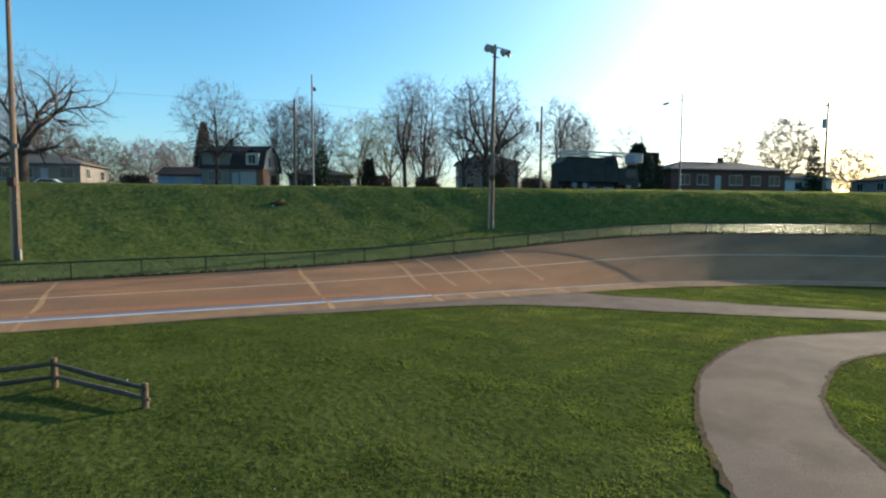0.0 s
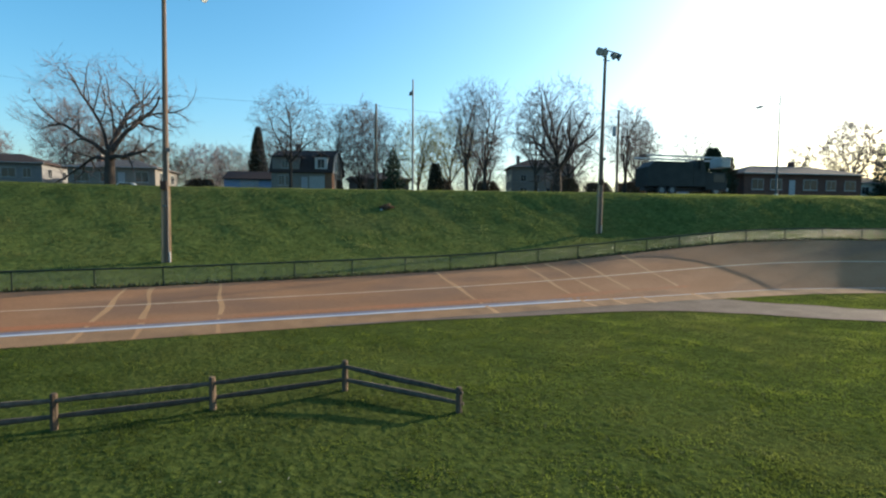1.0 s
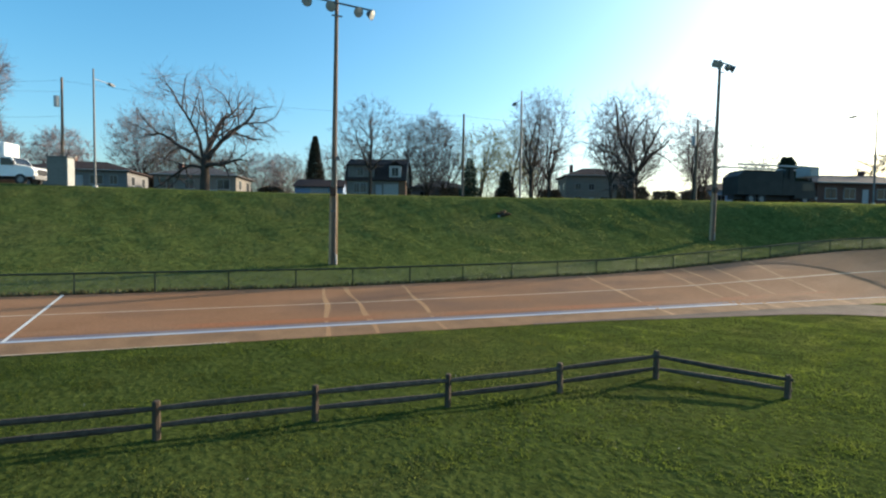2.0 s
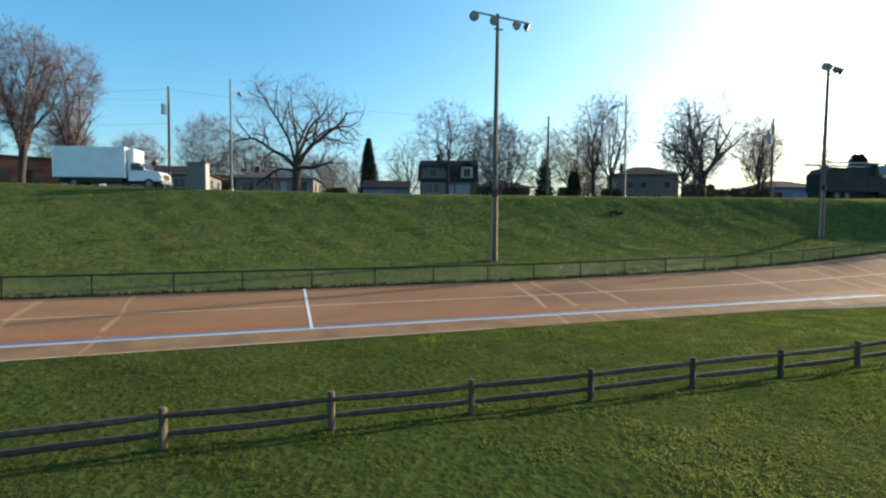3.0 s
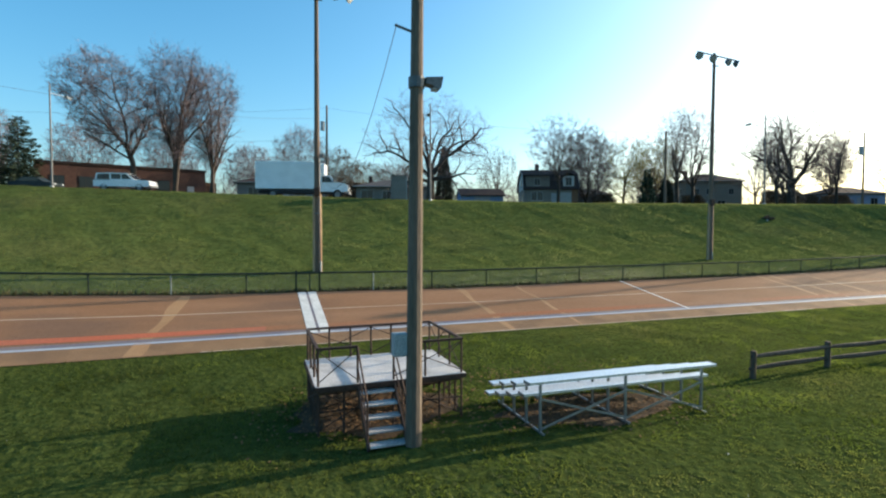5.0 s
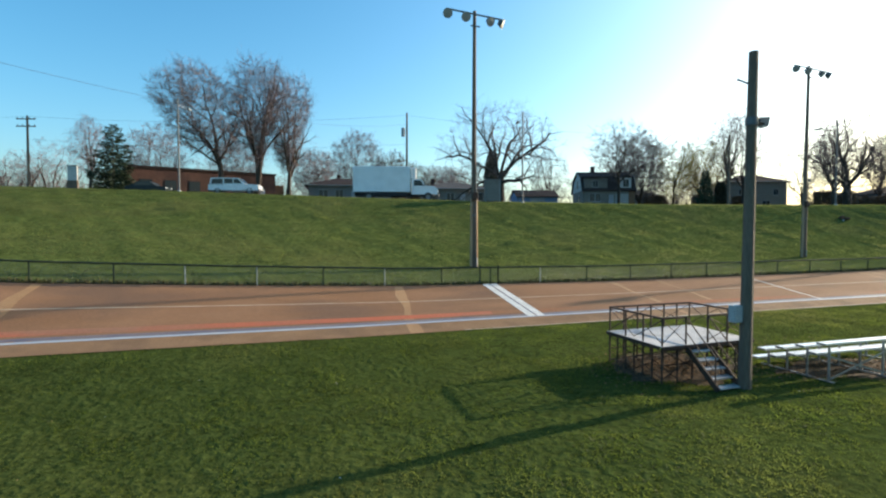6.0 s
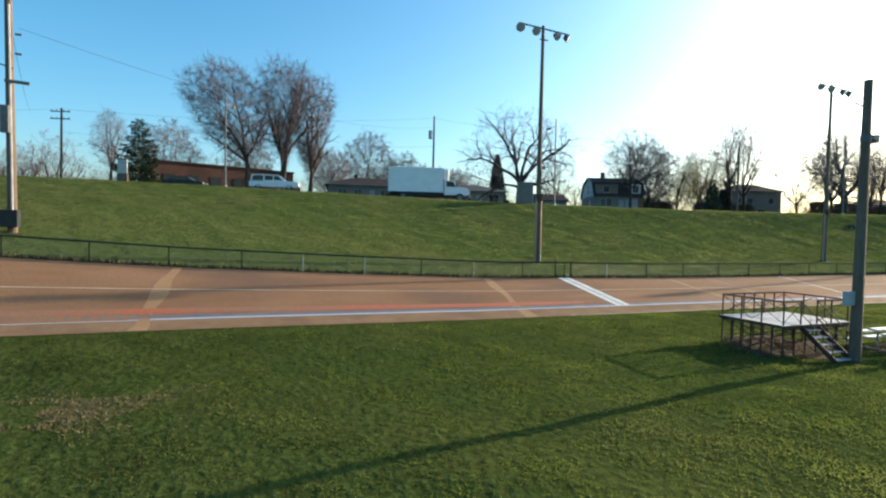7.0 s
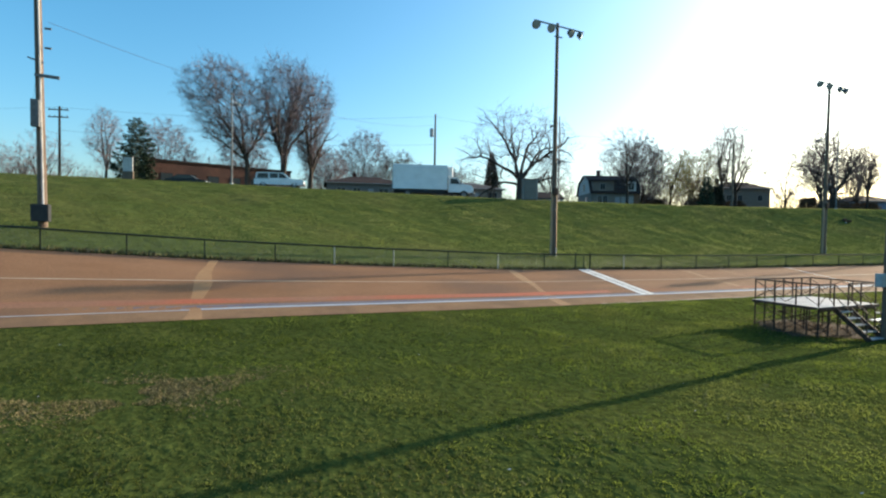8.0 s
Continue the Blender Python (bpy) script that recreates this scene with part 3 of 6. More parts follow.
def scaffold_stage():
    s = thing("judges_stand", pose(SX0, SY0, lz(SX0, SY0)), "raised judges' stand of rusty steel frames with a pale plywood deck", "stand")
    L, D = SX1 - SX0, SY1 - SY0
    part("deck", box(B(), -0.06, -0.06, DECK - 0.03, L + 0.08, D + 0.06, DECK), M_PLY, s, "pale grey worn plywood deck")
    for nm, a, b in (("edge_board", (-0.07, -0.08, DECK - 0.05), (L + 0.08, -0.08, DECK - 0.05)), ("edge_board", (-0.07, D + 0.08, DECK - 0.05), (L + 0.08, D + 0.08, DECK - 0.05)), ("edge_board", (-0.08, 0, DECK - 0.05), (-0.08, D, DECK - 0.05)), ("edge_board", (L + 0.09, 0, DECK - 0.05), (L + 0.09, D, DECK - 0.05))):
        part(nm, plank(B(), a, b, 0.03, 0.09), M_RUST, s)
    cols = [i * L / 6 for i in range(7)]
    rows = [i * D / 6 for i in range(7)]
    legs = [(x, 0) for x in cols] + [(x, D) for x in cols] + [(0, y) for y in rows[1:-1]] + [(L, y) for y in rows[1:-1]] + [(L / 3, D / 2), (2 * L / 3, D / 2)]
    for x, y in legs:
        part("leg", tube(B(), (x, y, -0.02), (x, y, DECK - 0.05), 0.026), M_RUST, s)
    for a, b in (((0, 0, 0.12), (cols[3], 0, 0.92)), ((cols[3], 0, 0.12), (0, 0, 0.92)), ((cols[3], 0, 0.12), (L, 0, 0.92)), ((L, 0, 0.12), (cols[3], 0, 0.92)), ((0, D, 0.12), (L, D, 0.9)), ((L, D, 0.12), (0, D, 0.9)), ((0, 0, 0.12), (0, D, 0.9)), ((0, D, 0.12), (0, 0, 0.9)), ((L, 0, 0.12), (L, D, 0.9)), ((L, D, 0.12), (L, 0, 0.9)), ((0, D / 2, 0.15), (L, D / 2, 0.85)), ((cols[1], 0, 0.1), (cols[1], D, 0.85)), ((cols[5], D, 0.1), (cols[5], 0, 0.85))):
        part("brace", tube(B(), a, b, 0.014, n=6), M_RUST, s)
    for y in (0, D / 2, D):
        part("ledger", tube(B(), (0, y, 0.5), (L, y, 0.5), 0.016, n=6), M_RUST, s)
        part("joist", plank(B(), (0, y, DECK - 0.1), (L, y, DECK - 0.1), 0.05, 0.1), M_RUST, s)
    gap0, gap1 = 0.8, 1.56
    posts = [(x, D) for x in cols] + [(0, y) for y in rows[:-1:2]] + [(L, y) for y in rows[:-1:2]] + [(gap0, 0), (gap1, 0), (gap1 + 0.7, 0)]
    for x, y in posts:
        part("rail_post", tube(B(), (x, y, DECK - 0.05), (x, y, RAIL), 0.025), M_RUST, s)
    for a, b in (((0, D, RAIL), (L, D, RAIL)), ((0, 0, RAIL), (0, D, RAIL)), ((L, 0, RAIL), (L, D, RAIL)), ((0, 0, RAIL), (gap0, 0, RAIL)), ((gap1, 0, RAIL), (L, 0, RAIL))):
        part("top_rail", plank(B(), a, b, 0.06, 0.05), M_RUST, s)
    for a, b in (((cols[0], D), (cols[3], D)), ((cols[3], D), (cols[6], D)), ((0, 0), (0, rows[3])), ((0, rows[3]), (0, D)), ((L, 0), (L, rows[3])), ((L, rows[3]), (L, D)), ((0, 0), (gap0, 0)), ((gap1, 0), (L, 0))):
        part("rail_brace", tube(B(), (*a, DECK + 0.06), (*b, RAIL - 0.05), 0.011, n=6), M_RUST, s)
        part("rail_brace", tube(B(), (*b, DECK + 0.06), (*a, RAIL - 0.05), 0.011, n=6), M_RUST, s)
    # steps up the front
    for i in range(5):
        y, z = -1.12 + 0.235 * i, 0.1 + 0.185 * i
        part("step", box(B(), gap0 + 0.02, y, z - 0.02, gap1 - 0.02, y + 0.24, z + 0.02, 0.005), M_PLY, s)
    for x in (gap0, gap1):
        part("stringer", plank(B(), (x, -1.1, 0.05), (x, 0.0, DECK - 0.08), 0.04, 0.16), M_RUST, s)
        part("handrail", tube(B(), (x, -1.0, 0.9), (x, 0.0, RAIL), 0.018), M_RUST, s, "dark steel handrail")
        part("mid_rail", tube(B(), (x, -1.0, 0.5), (x, 0.0, RAIL - 0.4), 0.014, n=6), M_RUST, s)
        part("handrail_post", tube(B(), (x, -1.0, 0.0), (x, -1.0, 0.91), 0.018), M_RUST, s)


scaffold_stage()


def bleacher():
    x0, y0 = -39.2, 15.7
    z = lz(-37.0, 16.4)
    b = thing("bleacher", pose(x0, y0, z, 0, 0, -1.8), "four-row aluminium bleacher on a galvanised frame, over bare dirt", "bleacher")
    L, wd = 4.7, 0.25
    turned = Matrix(((0, 1, 0, 0), (1, 0, 0, 0), (0, 0, 1, 0), (0, 0, 0, 1)))
    for k in range(4):
        for nm, yy, zz in (("seat_plank", 0.6 * k, 1.1 - 0.175 * k), ("foot_plank", 0.24 + 0.6 * k, 0.8 - 0.175 * k)):
            a, c = yy - wd / 2, yy + wd / 2
            bm = prism(B(), [(a, zz - 0.05), (a + 0.006, zz - 0.05), (a + 0.006, zz - 0.006), (c - 0.006, zz - 0.006), (c - 0.006, zz - 0.05), (c, zz - 0.05), (c, zz), (a, zz)], 0, L)
            bmesh.ops.transform(bm, matrix=turned, verts=bm.verts)
            bmesh.ops.recalc_face_normals(bm, faces=bm.faces[:])
            p = part(nm, bm, M_ALU, b)
            for x in (-0.012, L):
                part("end_cap", box(B(), x, a - 0.004, zz - 0.054, x + 0.012, c + 0.004, zz + 0.004), M_GALV, p)
    frames = (0.3, L / 2, L - 0.3)
    for x in frames:
        for k in range(4):
            yy = 0.6 * k
            part("leg", plank(B(), (x, yy, 0.0), (x, yy, 1.05 - 0.175 * k), 0.045, 0.045), M_GALV, b)
            part("bracket", plank(B(), (x, yy - 0.02, 0.72 - 0.175 * k), (x, yy + 0.42, 0.72 - 0.175 * k), 0.04, 0.05), M_GALV, b)
        part("foot_rail", plank(B(), (x, -0.15, 0.03), (x, 2.05, 0.03), 0.05, 0.05), M_GALV, b)
    for a, c in zip(frames, frames[1:]):
        part("brace", plank(B(), (a, -0.035, 0.72), (c, -0.035, 0.12), 0.012, 0.045), M_GALV, b)
        part("brace", plank(B(), (a, -0.05, 0.12), (c, -0.05, 0.72), 0.012, 0.045), M_GALV, b)


bleacher()


def wood_pole(t, h, r0, r1, material, lean=(0, 0)):
    bm = B()
    n, k = 12, 7
    rings = []
    for j in range(k + 1):
        f = j / k
        r = r0 + (r1 - r0) * f
        rings.append([bm.verts.new((lean[0] * h * f + r * math.cos(a), lean[1] * h * f + r * math.sin(a), -0.15 + (h + 0.15) * f)) for a in (2 * math.pi * i / n for i in range(n))])
    for a, b in zip(rings, rings[1:]):
        for i in range(n):
            bm.faces.new((a[i], a[(i + 1) % n], b[(i + 1) % n], b[i]))
    bm.faces.new(rings[-1])
    return part("pole", bm, material, t, smooth=False)


def floodlight(parent, at, aim, r=0.27):
    """A round sports floodlight hung below at, aiming along aim."""
    d = Vector(aim).normalized()
    c = Vector(at) + Vector((0, 0, -r * 0.9))
    bm = B()
    u = d.orthogonal().normalized()
    w = d.cross(u)
    prof = ((-0.9, 0.3), (-0.85, 0.45), (-0.45, 0.62), (0.0, 0.92), (0.25, 1.0), (0.3, 1.02))
    rings = [[bm.verts.new(c + d * (a * r) + (u * math.cos(t) + w * math.sin(t)) * (b * r)) for t in (2 * math.pi * i / 14 for i in range(14))] for a, b in prof]
    for a, b in zip(rings, rings[1:]):
        for i in range(14):
            bm.faces.new((a[i], a[(i + 1) % 14], b[(i + 1) % 14], b[i]))
    bm.faces.new(rings[0][::-1])
    lamp = part("floodlight", bm, M_LAMPGREY, parent, smooth=False)
    bm = B()
    ring = [bm.verts.new(c + d * (0.27 * r) + (u * math.cos(t) + w * math.sin(t)) * (0.97 * r)) for t in (2 * math.pi * i / 14 for i in range(14))]
    tip = bm.verts.new(c + d * (0.36 * r))
    for i in range(14):
        bm.faces.new((ring[i], ring[(i + 1) % 14], tip))
    part("lens", bm, M_LENS, lamp, "pale glass lens")
    part("yoke", plank(B(), Vector(at) + Vector((0, 0, 0.03)), c, 0.05, 0.04), M_LAMPGREY, lamp)
    return lamp


def light_pole(x, y, h, aims, lean=(0, 0)):
    z = lz(x, y)
    t = thing("light_pole", pose(x, y, z), "tall brown wooden floodlight pole at the foot of the grassy bank", "light pole", "floodlight poles beside the track")
    wood_pole(t, h, 0.185, 0.105, M_POLE, lean)
    top = Vector((lean[0] * h, lean[1] * h, h))
    lo, hi = aims[0][0] - 0.08, aims[-1][0] + 0.08
    part("crossarm", plank(B(), top + Vector((lo, -0.12, -0.12)), top + Vector((hi, -0.12, -0.34)), 0.07, 0.08), M_LAMPGREY, t)
    part("lower_arm", plank(B(), top + Vector((-0.3, -0.12, -0.95)), top + Vector((0.3, -0.12, -0.95)), 0.06, 0.07), M_LAMPGREY, t)
    for dx, aim in aims:
        f = (dx - lo) / (hi - lo)
        floodlight(t, top + Vector((dx, -0.2, -0.14 - 0.22 * f)), aim, 0.29)
    for sx in (-0.19, 0.17):
        part("splint", plank(B(), (sx, -0.08, -0.1), (sx * 0.85 + lean[0] * h * 0.27, -0.07, h * 0.27), 0.11, 0.13), M_SPLINT, t, "pale timber splint clasping the pole's foot")
    part("junction_box", box(B(), -0.2, -0.36, h * 0.262, 0.12, -0.15, h * 0.292, 0.01), M_RUST, t)
    part("conduit", tube(B(), (0.1, -0.16, 0.0), (0.1 + lean[0] * h * 0.4, -0.15 + lean[1] * h * 0.4, h * 0.4), 0.022, n=6), M_LAMPGREY, t, "grey conduit pipe")
    part("band", tube(B(), (0, 0, h * 0.2), (0, 0, h * 0.205), 0.2), M_LAMPGREY, t)
    part("small_camera", box(B(), 0.12, -0.3, h * 0.395, 0.34, -0.16, h * 0.41, 0.01), M_LAMPGREY, t)
    part("ground_guard", tube(B(), (0.17, -0.12, -0.05), (0.17, -0.12, 0.55), 0.05, n=6), M_PLY, t)
    return t


WAYS = ((-0.35, -0.8, -0.5), (-0.1, -0.85, -0.5), (0.3, -0.8, -0.5), (0.75, -0.5, -0.4))
light_pole(-12.81, 35.66, 15.1, list(zip((-1.66, -0.36, 1.18, 1.95), WAYS)), (0.012, 0))
light_pole(16.52, 35.66, 13.9, list(zip((-0.75, -0.3, 0.6, 1.15), WAYS)), (0.02, 0))
light_pole(-41.16, 35.66, 15.7, list(zip((-1.8, -0.65, 0.95, 1.75), WAYS)), (0.004, 0))


def service_pole(x, y, h):
    t = thing("utility_pole", pose(x, y, lz(x, y)), "pale brown wooden utility pole with boxes and brackets", "utility pole")
    wood_pole(t, h, 0.2, 0.13, M_POLE, (-0.012, 0.0))
    part("meter_box", box(B(), -0.32, -0.45, 4.6, 0.02, -0.16, 5.85, 0.02), M_LAMPGREY, t)
    part("bracket", plank(B(), (-0.2, -0.22, 7.0), (0.75, -0.22, 6.95), 0.08, 0.14), M_LAMPGREY, t)
    part("cable_arm", plank(B(), (0.0, -0.2, 11.3), (1.0, -0.2, 11.2), 0.05, 0.05), M_LAMPGREY, t)
    part("cable_arm", plank(B(), (-0.5, -0.1, 7.8), (0.1, -0.1, 7.6), 0.05, 0.06), M_LAMPGREY, t)
    part("base_box", box(B(), -0.34, -0.5, 0.25, 0.36, -0.12, 1.05, 0.02), M_CHASSIS, t, "dark box at the pole's foot")
    part("conduit", tube(B(), (0.08, -0.24, 0.9), (-0.05, -0.18, 10.5), 0.05, n=8), M_PLY, t, "pale conduit pipe")
    for zz in (9.2, 8.3):
        part("insulator", tube(B(), (0.16, -0.1, zz), (0.42, -0.1, zz), 0.05, n=8), M_LAMPGREY, t)
    return t


service_pole(-69.6, 35.3, 14.5)


def corner_pole():
    x, y, h = -41.47, 16.04, 8.65
    t = thing("flood_pole", pose(x, y, lz(x, y)), "dark weathered wooden pole beside the judges' stand", "pole")
    wood_pole(t, h, 0.165, 0.115, M_OLDPOLE, (0.012, 0.0))
    part("collar", tube(B(), (0.08, 0, 6.78), (0.08, 0, 6.98), 0.155, n=12), M_LAMPGREY, t)
    bm = B()
    prism(bm, [(0.24, 6.98), (0.58, 7.02), (0.54, 6.82), (0.5, 6.76), (0.36, 6.84), (0.24, 6.86)], -0.11, 0.11)
    lamp = part("floodlight", bm, M_LAMPGREY, t, "grey metal floodlight")
    part("lens", box(B(), 0.38, -0.09, 6.77, 0.5, 0.09, 6.8), M_LENS, lamp)
    part("lamp_arm", tube(B(), (0.1, 0, 6.88), (0.3, 0, 6.9), 0.03), M_LAMPGREY, t)
    part("wire_hook", tube(B(), (-0.02, 0, 7.82), (-0.3, 0.12, 7.95), 0.025, n=6), M_LAMPGREY, t)
    part("switch_box", box(B(), -0.38, -0.02, 1.72, -0.1, 0.2, 2.16, 0.015), M_BOX, t, "grey switch box")
    return t


corner_pole()


def cable(name, a, b, sag, r, label, n=16):
    a, b = Vector(a), Vector(b)
    cu = bpy.data.curves.new(name, "CURVE")
    cu.dimensions, cu.bevel_depth, cu.bevel_resolution = "3D", r, 0
    sp = cu.splines.new("POLY")
    sp.points.add(n)
    for i in range(n + 1):
        f = i / n
        p = a.lerp(b, f) + Vector((0, 0, -4 * sag * f * (1 - f)))
        sp.points[i].co = (*p, 1)
    cu.materials.append(M_CABLE)
    return tagged(new(name, cu), label, "cable")


cable("overhead_cable", (-41.75, 16.1, lz(-41.46, 15.97) + 7.95), (-41.1, 35.5, lz(-41.16, 35.66) + 6.2), 2.3, 0.007, "thin drop cable from the dark pole to a floodlight pole")
cable("overhead_cable", (-69.3, 35.2, lz(-69.6, 35.3) + 9.5), (-36.1, 71.9, 18.2), 1.6, 0.009, "thin black overhead cable between poles")
cable("overhead_cable", (-69.6, 35.4, lz(-69.6, 35.3) + 9.2), (-84.8, 83.4, 17.8), 0.9, 0.009, "thin black overhead cable between poles")
tagged(arr_mesh("dirt_patch", *(lambda P, F: (P, F))(np.array([[cx * rx + mx, cy * ry + my, 0.0] for (mx, my, rx, ry) in ((-41.7, 18.3, 1.9, 1.5), (-36.9, 16.6, 2.3, 0.95)) for cx, cy in [(0, 0)] + [(math.cos(a) * (1 + 0.12 * math.sin(5 * a + mx) + 0.1 * math.sin(9 * a)), math.sin(a) * (1 + 0.12 * math.cos(4 * a) + 0.1 * math.sin(7 * a + 1))) for a in np.linspace(0, 2 * math.pi, 40, endpoint=False)]]) + np.array([0, 0, 0.02]), np.array([[o, o + 1 + i, o + 1 + (i + 1) % 40] for o in (0, 41) for i in range(40)])), M_DIRT), "bare brown dirt with dead leaves under stand and bleacher", "dirt", kind="stuff")
for ob in [o for o in scene.collection.objects if o.name.startswith("dirt_patch")]:
    for v in ob.data.vertices:
        v.co.z = lz(v.co.x, v.co.y) + 0.015


def dead_leaves(cx, cy, rx, ry, n, seed):
    rng = np.random.default_rng(seed)
    x, y = cx + rng.normal(0, rx * 0.55, n), cy + rng.normal(0, ry * 0.55, n)
    z = land_z(x, y) + 0.03 + rng.random(n) * 0.03
    u = rng.normal(0, 1, (n, 3)) * [1, 1, 0.35]
    u *= (rng.uniform(0.025, 0.055, n) / np.linalg.norm(u, axis=1))[:, None]
    v = np.column_stack([-u[:, 1], u[:, 0], u[:, 2] * 0.5]) * 0.65
    c = np.column_stack([x, y, z])
    i = np.arange(n)
    tagged(arr_mesh("dead_leaves", np.concatenate([c - u, c - v, c + u, c + v]), np.stack([i, i + n, i + 2 * n, i + 3 * n], -1), M_LEAF), "brown dead leaves strewn over dirt and grass", "leaves", kind="stuff")


dead_leaves(-41.7, 18.3, 1.9, 1.4, 1800, 1)
dead_leaves(-36.9, 16.6, 2.4, 1.0, 1200, 2)
dead_leaves(-37.6, 19.6, 3.2, 0.7, 260, 3)


def stone_heap(cx, cy):
    r = random.Random(6)
    h = thing("stone_heap", pose(cx, cy, lz(cx, cy)), "small heap of dark stones and soil on the grassy bank", "stones")
    for i in range(9):
        bm = B()
        bmesh.ops.create_icosphere(bm, subdivisions=2, radius=1.0)
        sx, sy, sz = r.uniform(0.16, 0.34), r.uniform(0.14, 0.24), r.uniform(0.09, 0.17)
        if i == 0:
            sx, sy, sz = 0.1, 0.09, 0.08
        for v in bm.verts:
            k = 1 + 0.18 * math.sin(5 * v.co.x + 3 * v.co.y + i) + 0.12 * math.sin(7 * v.co.z + 2 * i)
            v.co = Vector((v.co.x * sx, v.co.y * sy, v.co.z * sz)) * k
        p = part("stone", bm, M_EDGE if i else M_KERB, h)
        dx, dy = r.uniform(-0.85, 0.85), r.uniform(-0.3, 0.3)
        p.location = (dx, dy, lz(cx + dx, cy + dy) - lz(cx, cy) + sz * 0.4)
        p.rotation_euler = (0, 0, r.uniform(0, 3))


stone_heap(1.5, 42.2)


def rods(groups, n):
    V, F, o = [], [], 0
    for a, b, ra, rb in groups:
        d = b - a
        d /= np.linalg.norm(d, axis=1, keepdims=True) + 1e-9
        ref = np.where(np.abs(d[:, 2:3]) < 0.9, [[0, 0, 1.0]], [[1.0, 0, 0]])
        u = np.cross(d, ref)
        u /= np.linalg.norm(u, axis=1, keepdims=True) + 1e-9
        w = np.cross(d, u)
        m = len(a)
        for p, r in ((a, ra), (b, rb)):
            for i in range(n):
                t = 2 * math.pi * i / n
                V.append(p + (u * math.cos(t) + w * math.sin(t)) * r[:, None])
        i = np.arange(m)
        for k in range(n):
            k2 = (k + 1) % n
            F.append(np.stack([o + k * m + i, o + k2 * m + i, o + (n + k2) * m + i, o + (n + k) * m + i], -1))
        o += 2 * n * m
    return np.concatenate(V), np.concatenate(F)


# ---- the fence round the track ----
def chain_fence():
    f = thing("chain_link_fence", pose(0, 0, 0), "low dark green chain-link fence along the track's outer edge", "fence")
    W, H = OUT_W + 0.2, 0.9

    def fz(x, y):
        return lz(x, y)
    pts = track_line(W, -112.0, 74.0, 0.25)
    P = np.array(pts)
    Z = land_z(P[:, 0], P[:, 1])
    bm0 = tube(B(), (0, 0, -0.05), (0, 0, H + 0.02), 0.03, n=8)
    pm = bpy.data.meshes.new("post")
    bm0.to_mesh(pm)
    bm0.free()
    pm.materials.append(M_FENCE)
    pm2 = pm.copy()
    pm2.materials.clear()
    pm2.materials.append(M_GALV)
    rng = random.Random(9)
    k = 0
    seglen = np.concatenate([[0], np.cumsum(np.hypot(*(P[1:] - P[:-1]).T))])
    stops = np.arange(0.6, seglen[-1], 2.95)
    for sdist in stops:
        i = int(np.searchsorted(seglen, sdist))
        i = min(i, len(P) - 1)
        ob = new("post", pm2 if -62 < P[i, 0] < -37 and rng.random() < 0.45 else pm)
        ob.parent = f
        ob.location = (P[i, 0], P[i, 1], Z[i])
    n, K = len(P), 6
    ang = np.linspace(0, 2 * np.pi, K, endpoint=False)
    for nm, zz, r in (("top_rail", H, 0.046), ("bottom_wire", 0.06, 0.006)):
        V = np.stack([np.column_stack([P[:, 0], P[:, 1] + r * math.cos(a), Z + zz + r * math.sin(a)]) for a in ang], 1).reshape(-1, 3)
        i = (np.arange(n - 1)[:, None] * K + np.arange(K)[None, :])
        j = (np.arange(n - 1)[:, None] * K + (np.arange(K)[None, :] + 1) % K)
        arr_mesh(nm, V, np.stack([i, j, j + K, i + K], -1).reshape(-1, 4), M_FENCE, f)
    # woven wires, both slants
    step = 0.085
    ss = np.arange(0.2, seglen[-1] - 1.2, step)

    def at(s, h):
        x = np.interp(s, seglen, P[:, 0])
        y = np.interp(s, seglen, P[:, 1])
        return np.column_stack([x, y, np.interp(s, seglen, Z) + h])
    w0 = np.full(len(ss), 0.0022)
    V, F = rods([(at(ss, 0.05), at(ss + 0.85, H), w0, w0), (at(ss + 0.85, 0.05), at(ss, H), w0, w0)], 4)
    tagged(arr_mesh("chain_link", V, F, M_MESH, f, smooth=True), "woven dull wire mesh", kind="stuff")
    # gate by the finish line
    y = YC + RB + W
    for x in (-42.6, -41.55):
        part("gate_post", tube(B(), (x, y, lz(x, y) - 0.05), (x, y, lz(x, y) + H + 0.12), 0.04), M_FENCE, f)


chain_fence()


# ---- trees ----
def unit(v):
    return v / (np.linalg.norm(v, axis=1, keepdims=True) + 1e-9)


def shoot(rng, P, D, L, r, k, jitter, up, taper):
    """Lets each branch run k steps from P along D, wandering and bending upwards. Gives its joints, headings and radii."""
    pts, dirs, rad = [P], [D], [r]
    for q in range(k):
        D = unit(D + rng.normal(0, jitter, D.shape) + [0, 0, up])
        P = P + D * (L / k)[:, None]
        pts.append(P)
        dirs.append(D)
        rad.append(r * (1 - (1 - taper) * (q + 1) / k))
    return np.stack(pts, 1), np.stack(dirs, 1), np.stack(rad, 1)


